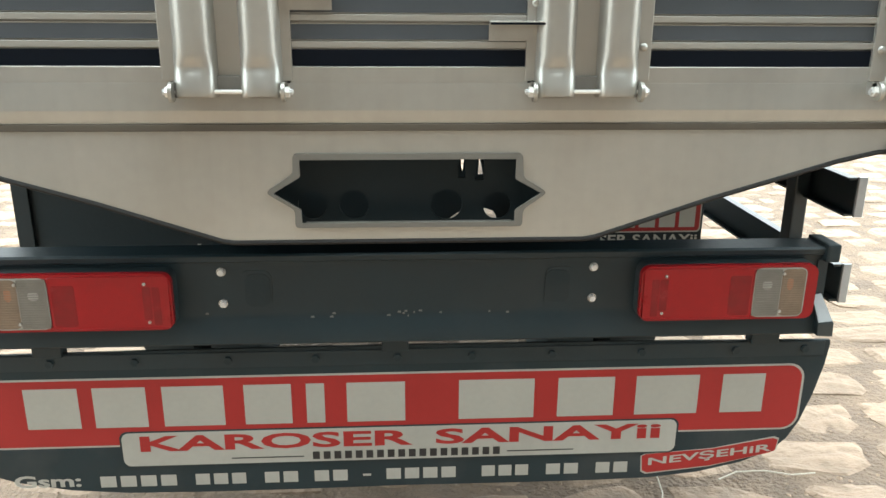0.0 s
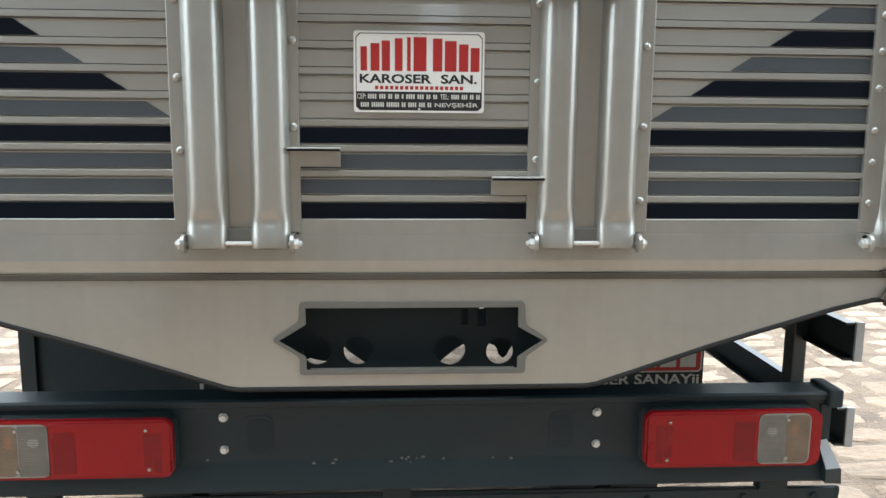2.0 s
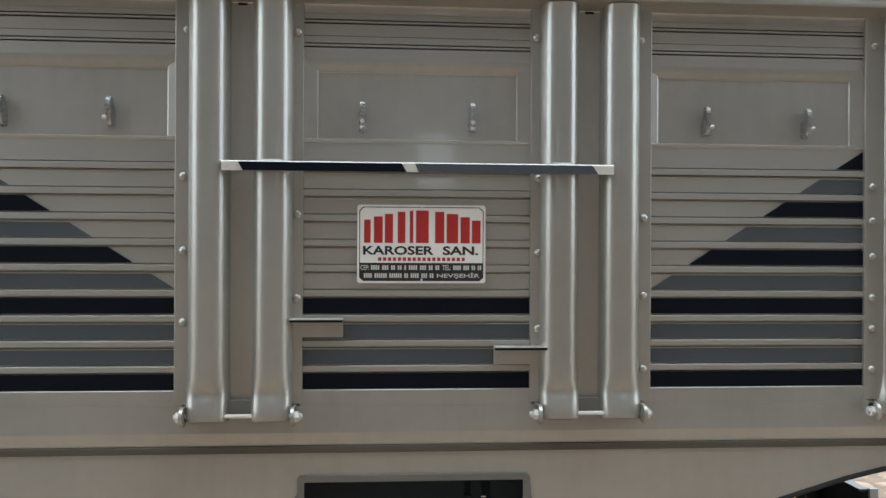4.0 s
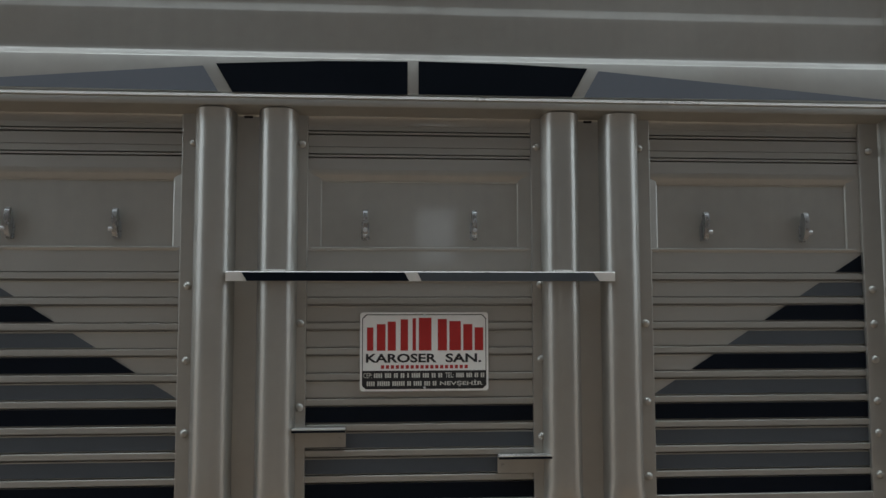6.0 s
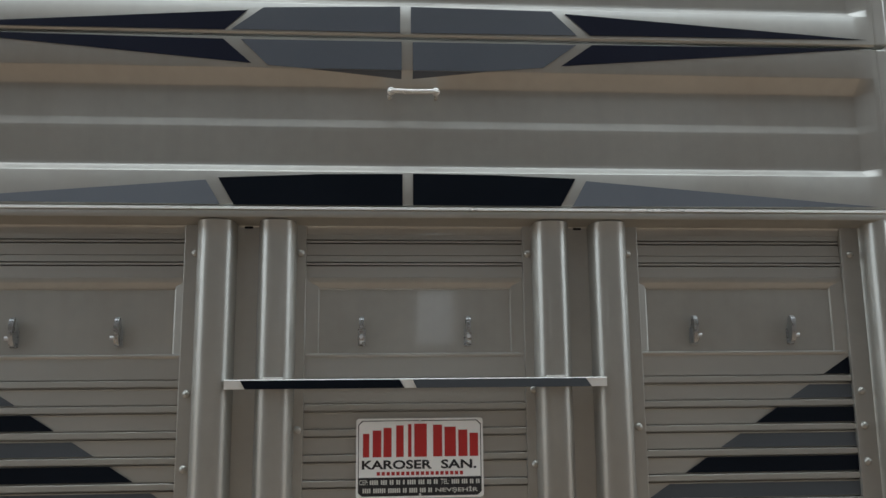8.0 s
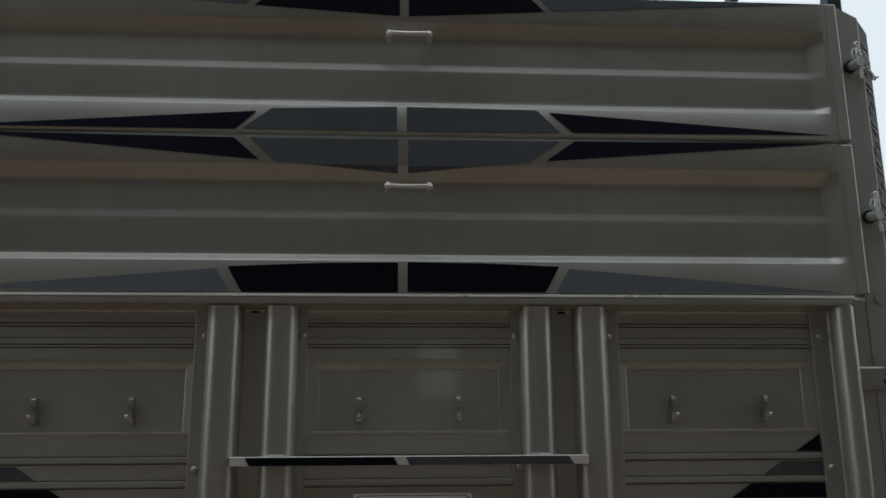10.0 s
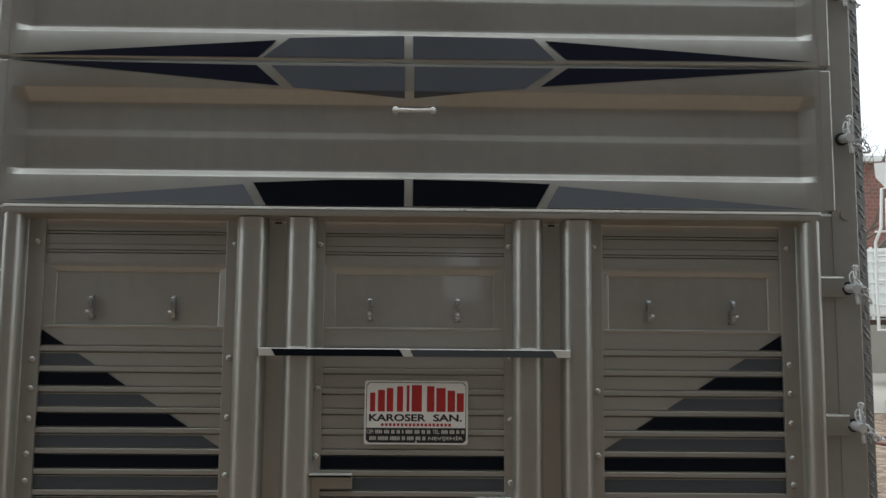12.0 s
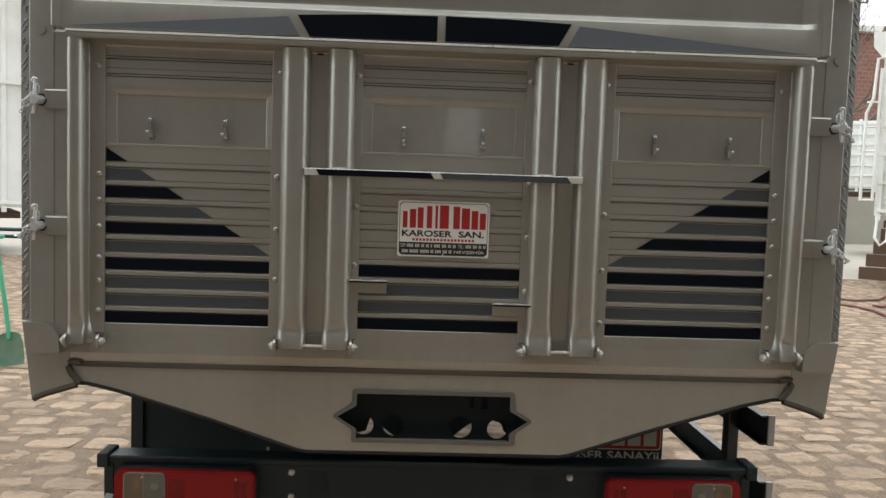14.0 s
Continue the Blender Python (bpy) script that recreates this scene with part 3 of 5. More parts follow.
        part("channel", boxed(x0, x1, -0.006, 0.004, 1.112, 1.9185, 0.0), PAINT, gate)
        part("drain_hole", plate(rounded(s * 0.349 - 0.009, s * 0.349 + 0.009, 1.9095, 1.9145, 0.002), -0.0072, -0.0062), BLACK_VINYL, gate)
        part("pad", boxed(x0, x1, -0.022, -0.002, 1.098, 1.128, 0.001), SEAL, gate)
        part("hinge_rod", tube([(s * 0.225, -0.034, 1.0995), (s * 0.468, -0.034, 1.0995)], 0.0042), WHITE_EDGE, gate, smooth=True)
        for a, b in ((0.2285, 0.262), (0.436, 0.4795), (0.936, 0.980)):
            x0, x1 = sorted((s * a, s * b))
            part("flange", boxed(x0, x1, -0.010, 0.004, 1.118, 1.9185, 0.002), PAINT, gate)
        # hinge bolts and lugs
        for x in (0.240, 0.456, 0.935, 1.028):
            d = 1 if x in (0.456, 1.028) else -1
            lug = part("hinge_lug", tube([(s * (x - 0.006 * d), -0.045, 1.1005), (s * (x + 0.001 * d), -0.045, 1.1005)], 0.0195, n=18), PAINT, gate, smooth=True)
            part("hinge_bolt", tube([(s * x, -0.045, 1.1005), (s * (x + 0.009 * d), -0.045, 1.1005)], 0.011, n=6), WHITE_EDGE, lug)
            part("bolt_end", tube([(s * (x + 0.008 * d), -0.045, 1.1005), (s * (x + 0.014 * d), -0.045, 1.1005)], 0.006, n=8), ZINC, lug)
            part("lug_foot", boxed(*sorted((s * (x - 0.005 * d), s * (x + 0.001 * d))), -0.045, -0.005, 1.09, 1.118, 0.001), PAINT, lug)
    # slats: flat face, raised ridge, dark groove and lip, one mesh shared by all of a bay's width
    P, Z = 0.0503, 1.146
    bays = ((-0.94, -0.464), (-0.234, 0.234), (0.464, 0.94))
    sec = [(0.0, 0.0), (0.0, 0.0288), (-0.0012, 0.0294), (-0.0017, 0.0305), (-0.0008, 0.0314), (0.012, 0.0316), (0.012, 0.0348), (-0.0042, 0.0350), (-0.0048, 0.0356), (-0.0048, 0.0464), (-0.0043, 0.0469), (0.010, 0.0472), (0.010, 0.0496), (0.0, 0.0499), (0.0, 0.0503), (0.014, 0.0503), (0.014, 0.0)]
    last = [(0.0, 0.0), (0.0, 0.0415), (-0.0012, 0.0430), (-0.0028, 0.0445), (-0.0036, 0.0465), (-0.0031, 0.0484), (-0.0012, 0.0497), (0.003, 0.0503), (0.020, 0.0505), (0.020, 0.0)]
    for x0, x1 in bays:
        first = part("slat", along_x(sec, x0, x1), ALU, gate)
        first.location = (0, 0, Z)
        for k in range(1, 9):
            link("slat", first.data, gate, "", pose(0, 0, Z + P * k))
        part("slat", along_x(last, x0, x1), ALU, gate, smooth="sheet").location = (0, 0, Z + P * 9)
        # two upper slats with a pair of narrow grooves each
        twin = [(0.0, 0.0), (-0.002, 0.001), (-0.002, 0.0240), (0.012, 0.0243), (0.012, 0.0270), (-0.003, 0.0272), (-0.003, 0.0312), (0.012, 0.0314), (0.012, 0.0340), (-0.002, 0.0342), (-0.002, 0.0472), (0.0145, 0.0474), (0.0145, 0.0)]
        high = part("slat", along_x(twin, x0, x1), ALU, gate)
        high.location = (0, 0, 1.806)
        link("slat", high.data, gate, "", pose(0, 0, 1.8536))
        part("bottom_rail", along_x([(-0.0072, 1.1138), (-0.0072, 1.1444), (-0.0064, 1.1452), (0.0, 1.1455), (0.014, 1.1455), (0.014, 1.1138)], x0, x1), PAINT, gate)
        part("upper_rail", along_x([(0.0055, 1.7815), (0.0048, 1.7825), (0.0022, 1.7842), (0.0010, 1.7890), (-0.0012, 1.7940), (-0.0028, 1.7985), (-0.0035, 1.806), (-0.003, 1.8065), (0.02, 1.8065), (0.024, 1.7865)], x0, x1), PAINT, gate, smooth="sheet")
        # sunk field with rounded, sloping ends
        bm, prev = bmesh.new(), None
        for k, (dx, y) in enumerate(((-0.004, -0.004), (0.001, -0.0037), (0.004, -0.0030), (0.024, 0.0009), (0.0258, 0.0018), (0.0272, 0.0049), (0.0290, 0.0056))):
            cur = [[bm.verts.new((x, y, z)) for z in (1.640, 1.806)] for x in (x0 + 0.006 + dx, x1 - 0.006 - dx)]
            if prev:
                for p, q in zip(prev, cur):
                    bm.faces.new((p[0], p[1], q[1], q[0]))
            prev = cur
        bm.faces.new((prev[0][0], prev[0][1], prev[1][1], prev[1][0]))
        part("sunk_field", bm, PAINT, gate, smooth="sheet")
    # stripes on the slats, cut off along the diagonal
    tone = [BLACK_VINYL, GREY_VINYL, GREY_VINYL, BLACK_VINYL, GREY_VINYL, BLACK_VINYL, GREY_VINYL, BLACK_VINYL, GREY_VINYL, BLACK_VINYL]
    def slope(z):
        return 0.482 + (z - 1.348) * 1.575

    for s in (-1, 1):
        for k in range(10):
            dark = tone[k] is BLACK_VINYL
            z0, z1 = Z + P * k + 0.0003, Z + P * k + (0.0445 if k == 9 else 0.0313 if dark else 0.0287)
            edge = [0.464 if k < 4 else slope(z) for z in (z0, z1)]
            pts = [(edge[0], z0), (0.939, z0), (0.939, z1), (edge[1], z1)]
            if edge[1] > 0.938:
                pts = [(edge[0], z0), (0.939, z0), (0.939, 1.348 + (0.939 - 0.482) / 1.575)]
            flat([(s * x, z) for x, z in pts], -0.0016 if dark and k < 9 else 0.0, tone[k], gate)
    for k in range(4):
        dark = tone[k] is BLACK_VINYL
        z0, z1 = Z + P * k + 0.0003, Z + P * k + (0.0313 if dark else 0.0287)
        flat([(-0.234, z0), (0.234, z0), (0.234, z1), (-0.234, z1)], -0.0016 if dark else 0.0, tone[k], gate)
    # rivets
    bm = bmesh.new()
    bmesh.ops.create_uvsphere(bm, u_segments=10, v_segments=6, radius=0.0085)
    for v in bm.verts:
        v.co.y *= 0.7
    first = part("rivet", bm, PAINT, gate, smooth=True)
    spots = [(s * 0.952, z) for s in (-1, 1) for z in (1.562, 1.490, 1.416, 1.330, 1.265, 1.180)]
    spots += [(-0.462, z) for z in (1.569, 1.422, 1.281)] + [(0.463, z) for z in (1.493, 1.334, 1.184)]
    spots += [(-0.240, z) for z in (1.495, 1.329)] + [(0.245, z) for z in (1.572, 1.421, 1.267)]
    spots += [(x, 1.857) for x in (-0.955, -0.455, -0.240, 0.240, 0.455, 0.955)]
    first.location = (spots[0][0], -0.011, spots[0][1])
    spots = spots[1:]
    for x, z in spots:
        link("rivet", first.data, gate, "", pose(x, -0.011, z))
    # rope hooks in the sunk fields
    for x in (-0.812, -0.606, -0.112, 0.110, 0.597, 0.812):
        lean = 0.006 if x > 0.3 else (-0.006 if x < -0.3 else 0.0)
        fin = [(0.007, 1.666), (-0.006, 1.6665), (-0.0125, 1.674), (-0.0165, 1.690), (-0.0175, 1.707), (-0.0145, 1.719), (-0.008, 1.7245), (-0.002, 1.7225), (0.001, 1.715), (0.0, 1.7085), (0.007, 1.704)]
        hook = part("rope_hook", along_x(soften(fin, 0.0015, 2), x - 0.0048, x + 0.0048), STEEL, gate, "zinc-plated rope hook", smooth=True)
        part("rivet_head", tube([(x + lean * 0.7, -0.011, 1.682), (x + lean * 2.0 if lean else x, -0.014 if lean else -0.021, 1.682)], 0.0042, n=10), ZINC, hook, smooth=True)
        part("base_plate", plate(rounded(x - 0.008, x + 0.008, 1.663, 1.7, 0.003), 0.003, 0.0061), STEEL, hook)
    # rung across the ribs
    bar = part("rung", along_x([(-0.0545, 1.5775), (-0.0555, 1.5945), (-0.0545, 1.5965), (-0.03, 1.5965), (-0.03, 1.594), (-0.0515, 1.5935), (-0.0515, 1.5775)], -0.380, 0.388), WHITE_EDGE, gate, "pale angle-iron rung with black and grey vinyl")
    flat([(-0.349, 1.5945), (-0.339, 1.5775), (-0.024, 1.5775), (-0.034, 1.5945)], -0.0555, BLACK_VINYL, bar)
    flat([(-0.008, 1.5945), (0.0, 1.5775), (0.356, 1.5775), (0.344, 1.5945)], -0.0555, GREY_VINYL, bar)
    for s in (-1, 1):
        part("weld", boxed(s * 0.286 - 0.02, s * 0.286 + 0.02, -0.052, -0.036, 1.595, 1.6005, 0.002), WHITE_EDGE, bar)
    # step plates
    for x0, x1, z in ((-0.252, -0.148, 1.287), (0.154, 0.262, 1.231)):
        step = part("step", along_x([(-0.034, z), (-0.034, z - 0.003), (-0.0145, z - 0.004), (-0.0135, z - 0.036), (-0.0095, z - 0.036), (-0.0095, z)], x0, x1), PAINT, gate, "small beige bent step plate")
        # The ledge's shadow line and lit top are painted as black and pale strips.
        part("step_shadow_line", boxed(x0, x1, -0.0365, -0.0342, z - 0.0045, z - 0.0005, 0.0), BLACK_VINYL, step)
        part("step_lit_top", boxed(x0, x1, -0.036, -0.012, z + 0.0004, z + 0.0024, 0.0005), WHITE_EDGE, step)
        bx = x1 - 0.012 if x0 < 0 else x0 + 0.012
        part("rivet", tube([(bx, -0.012, z - 0.022), (bx, -0.018, z - 0.022)], 0.005, n=8), PAINT, step, smooth=True)
    return gate


gate = tailgate()


# rear sill and apron with the plate window
def apron():
    sill = part("rear_sill", along_x([(-0.0050, 1.034), (-0.0058, 1.0365), (-0.0098, 1.0590), (-0.0100, 1.0615), (-0.0096, 1.064), (-0.0080, 1.1), (-0.0074, 1.1132), (-0.0072, 1.1136), (0.05, 1.1135), (0.05, 1.034)], -1.047, 1.047), PAINT, lorry, "beige rear sill beam", smooth="sheet")
    part("joint", boxed(-1.005, 1.005, -0.0095, 0.0, 1.0195, 1.0335, 0.002), BROWN_SEAL, sill, "brown rubber joint seal")
    edge = [(0.365, 0.789), (0.39, 0.793), (0.64, 0.876), (0.9, 0.953), (0.955, 0.9655), (0.985, 0.972), (1.012, 0.973), (1.03, 1.027)]
    low = [(-x, z) for x, z in edge[::-1]] + edge
    window = [(-0.224, 0.961), (-0.224, 0.926), (-0.280, 0.892), (-0.224, 0.857), (-0.224, 0.829), (0.217, 0.829), (0.217, 0.853), (0.271, 0.889), (0.217, 0.919), (0.217, 0.961)]
    rim = [(-0.237, 0.974), (-0.238, 0.933), (-0.295, 0.894), (-0.237, 0.857), (-0.238, 0.819), (0.234, 0.818), (0.234, 0.854), (0.284, 0.890), (0.234, 0.921), (0.230, 0.973)]
    Y = -0.004
    skin = part("rear_apron", plate(low, Y, Y + 0.006, [soften([((a + c) / 2, (b + d) / 2) for (a, b), (c, d) in zip(window, rim)], 0.008)]), PAINT, lorry, "beige apron panel with a star-ended plate window")
    part("edge_trim", tube([(x, Y, z - 0.002) for x, z in low[1:-1]], 0.0055), EDGE_RUBBER, skin, "black rubber edge trim", smooth=True)
    part("window_trim", plate(soften(rim, 0.010), Y - 0.006, Y - 0.0005, [soften(window, 0.003)]), SEAL, skin, "grey rubber window trim")
    part("window_tray", along_x([(Y + 0.007, 0.822), (Y + 0.026, 0.824), (Y + 0.026, 0.820), (Y + 0.007, 0.818)], -0.218, 0.214), SEAL, skin)
    # dark cross members behind the window, with lightening holes
    holes = [disc(-0.209, 0.847, 0.031), disc(-0.120, 0.848, 0.032), disc(0.080, 0.847, 0.034), disc(0.190, 0.843, 0.030)]
    holes += [[(0.104, 0.905), (0.120, 0.905), (0.120, 0.975), (0.104, 0.975)], [(0.140, 0.900), (0.160, 0.900), (0.160, 0.975), (0.140, 0.975)]]
    part("cross_member", plate([(-0.36, 0.76), (0.36, 0.76), (0.36, 1.03), (-0.36, 1.03)], 0.07, 0.076, holes), CHASSIS, lorry)
    # dark plate standing in for the axle far behind, sagging middle, ragged lower edge
    lower = [(-0.70, 0.452), (-0.372, 0.453), (-0.352, 0.462), (-0.33, 0.455), (-0.300, 0.449), (-0.268, 0.456), (-0.250, 0.515), (-0.228, 0.507), (-0.211, 0.488), (-0.165, 0.454), (-0.12, 0.424), (0.115, 0.424), (0.14, 0.450), (0.19, 0.490), (0.232, 0.516), (0.30, 0.520), (0.340, 0.506), (0.352, 0.489), (0.356, 0.470), (0.374, 0.455), (0.388, 0.466), (0.398, 0.487), (0.412, 0.508), (0.70, 0.505)]
    gaps = [[(0.215, 0.74), (0.226, 0.74), (0.228, 0.70), (0.223, 0.657), (0.217, 0.68)], [(0.279, 0.74), (0.289, 0.74), (0.290, 0.70), (0.300, 0.647), (0.281, 0.645), (0.284, 0.70)]]
    part("axle_silhouette", plate(lower + [(0.70, 0.98), (-0.70, 0.98)], 1.30, 1.308, gaps), CHASSIS, lorry)


apron()


# rear under-run bumper
def bumper():
    sec = [(0.085, 0.716), (0.083, 0.7285), (0.0875, 0.733), (0.16, 0.733), (0.16, 0.517), (0.085, 0.517), (0.082, 0.521), (0.083, 0.554), (0.094, 0.574), (0.096, 0.592), (0.096, 0.70), (0.094, 0.712)]
    b = part("bumper", along_x(sec, -0.975, 0.975), BLACK_PAINT, lorry, "black folded steel under-run bumper", smooth="sheet")
    for s in (-1, 1):
        x0, x1 = sorted((s * 0.957, s * 0.990))
        part("end_cap", boxed(x0, x1, 0.074, 0.17, 0.698, 0.741, 0.006), RUBBER, b)
        part("end_plate", plate([(s * 0.948, 0.70), (s * 0.970, 0.70), (s * 0.970, 0.62), (s * 0.948, 0.62)], 0.092, 0.165), BLACK_PAINT, b)
        bm = bmesh.new()
        rows = [[(0.945, 0.094, 0.612), (0.968, 0.094, 0.616)], [(0.955, 0.066, 0.553), (0.990, 0.066, 0.556)], [(0.957, 0.0645, 0.549), (0.9925, 0.0645, 0.552)], [(0.957, 0.0645, 0.520), (0.9945, 0.0645, 0.518)], [(0.957, 0.165, 0.520), (0.9945, 0.165, 0.518)], [(0.945, 0.165, 0.612), (0.968, 0.165, 0.616)]]
        vs = [[bm.verts.new((s * x, y, z)) for x, y, z in r] for r in rows]
        for r0, r1 in zip(vs, vs[1:] + vs[:1]):
            bm.faces.new((r0[0], r0[1], r1[1], r1[0]))
        bm.faces.new([r[0] for r in vs])
        bm.faces.new([r[1] for r in vs][::-1])
        gusset = part("end_gusset", bm, GLOSS_BLACK, b, "glossy black sloping end gusset")
        # Thin grey sheet over the slope alone.
        bm = bmesh.new()
        for lift in (0.0006, 0.0026):
            bm.faces.new([bm.verts.new((s * x, y - lift, z + lift * 0.5)) for x, y, z in ((0.946, 0.094, 0.612), (0.967, 0.094, 0.616), (0.989, 0.0665, 0.556), (0.956, 0.0665, 0.553))])
        bmesh.ops.bridge_loops(bm, edges=bm.edges[:])
        part("slope_face", bm, GALV, gusset, "pale grey sloping face")
        slot = part("slot_plate", plate(rounded(s * 0.345 - 0.035, s * 0.345 + 0.035, 0.599, 0.692, 0.02), 0.0945, 0.098), BLACK_PAINT, b, smooth=True)
        part("slot", plate(rounded(s * 0.34 - 0.030, s * 0.34 + 0.026, 0.606, 0.684, 0.018), 0.0932, 0.0950), RUBBER, slot, smooth=True)
        for z in (0.690, 0.615):
            bolt = part("bolt", tube([(s * 0.42, 0.095, z), (s * 0.42, 0.085, z)], 0.0072, n=6), ZINC, b)
            part("bolt_washer", tube([(s * 0.42, 0.097, z), (s * 0.42, 0.0925, z)], 0.0105, n=14), STEEL, bolt, smooth=True)
        part("bumper_arm", boxed(s * 0.42 - 0.03, s * 0.42 + 0.03, 0.16, 0.4, 0.6, 0.8), BLACK_PAINT, b)
    rng = random.Random(3)
    bm = bmesh.new()
    for i in range(15):
        x, z = rng.choice((-0.5, -0.19, -0.17, -0.02, 0.03, 0.19)) + rng.uniform(-0.06, 0.06), 0.586 + rng.uniform(-0.008, 0.006)
        w = rng.uniform(0.0015, 0.005)
        bm.faces.new([bm.verts.new(p) for p in ((x - w, 0.0915, z - 0.002), (x + w, 0.0915, z - 0.0025), (x + w * 0.6, 0.0918, z + 0.003), (x - w * 0.8, 0.0918, z + 0.002))])
    tagged(part("paint_chips", bm, TREAD, b), kind="stuff")


bumper()


def tail_lamp(s):
    def X(u):
        return s * (0.520 + u * 0.409)

    z0, z1 = 0.572, 0.703
    span = sorted((X(0), X(1)))
    lamp = part("tail_lamp", plate(rounded(span[0] - 0.001, span[1] + 0.001, z0 - 0.001, z1 + 0.001, 0.022), 0.066, 0.1), RUBBER, lorry, "long red and clear tail lamp", smooth=True)

    def lens(name, u0, u1, mat, y=0.044, a=z0, b=z1, r=0.008, label=""):
        x0, x1 = sorted((X(u0), X(u1)))
        bm = plate(rounded(x0, x1, a, b, r), y, 0.07)
        return part(name, bm, mat, lamp, label, smooth=True)

    shell = lens("red_rim", 0.0, 1.0, LAMP_RED, 0.050, r=0.022, label="red moulded lens rim")
    lens("red_lens", 0.014, 0.635, LAMP_RED, 0.0482, z0 + 0.006, z1 - 0.006, r=0.006)
    lens("reflex_panel", 0.06, 0.10, LAMP_DARK, 0.0478, z0 + 0.012, z1 - 0.03, r=0.003)
    lens("reflex_panel", 0.108, 0.15, LAMP_DARK, 0.0476, z0 + 0.026, z1 - 0.03, r=0.003)
    lens("red_bulb_window", 0.50, 0.62, LAMP_DARK, 0.0477, z0 + 0.012, z1 - 0.024, r=0.006)
    bead = [(x, 0.0486, z) for x, z in rounded(*sorted((X(0.014), X(0.635))), z0 + 0.006, z1 - 0.006, 0.006)]
    part("lens_bead", tube(bead + bead[:1], 0.0016, n=6), LAMP_RED, lamp, smooth=True)
    lens("lens_border", 0.638, 0.935, LAMP_PALE, 0.0480, z0 + 0.006, z1 - 0.006, r=0.016)
    lens("clear_lens", 0.642, 0.79, LAMP_CLEAR, 0.0474, z0 + 0.009, z1 - 0.009, r=0.003, label="clear ribbed reversing lens")
    lens("indicator_lens", 0.794, 0.928, LAMP_SMOKE, 0.0474, z0 + 0.009, z1 - 0.009, r=0.012, label="clear ribbed lens over an amber bulb")
    lens("amber_bulb", 0.825, 0.86, LAMP_AMBER, 0.0472, z0 + 0.072, z1 - 0.03, r=0.008, label="amber bulb")
    # Pale block: the bulb and the glint on it, put into one colour.
    lens("reversing_bulb", 0.685, 0.74, LAMP_PALE, 0.0472, z0 + 0.074, z1 - 0.037, r=0.008, label="pale reversing bulb with its glint put into the colour")
    for k in range(19):
        z = z0 + 0.014 + k * 0.0056
        for u0, u1, mat in ((0.65, 0.785, LAMP_CLEAR), (0.80, 0.918, LAMP_SMOKE)):
            x0, x1 = sorted((X(u0), X(u1)))
            part("rib_line", along_x([(0.0472, z), (0.0467, z + 0.001), (0.0472, z + 0.002), (0.0485, z + 0.002), (0.0485, z)], x0, x1), mat, lamp)
    for u, z in ((0.135, z1 - 0.022), (0.125, z0 + 0.02), (0.80, z1 - 0.02), (0.80, z0 + 0.02)):
        part("screw", tube([(X(u), 0.049, z), (X(u), 0.045, z)], 0.0036, n=10), STEEL, lamp, smooth=True)


for s in (-1, 1):
    tail_lamp(s)


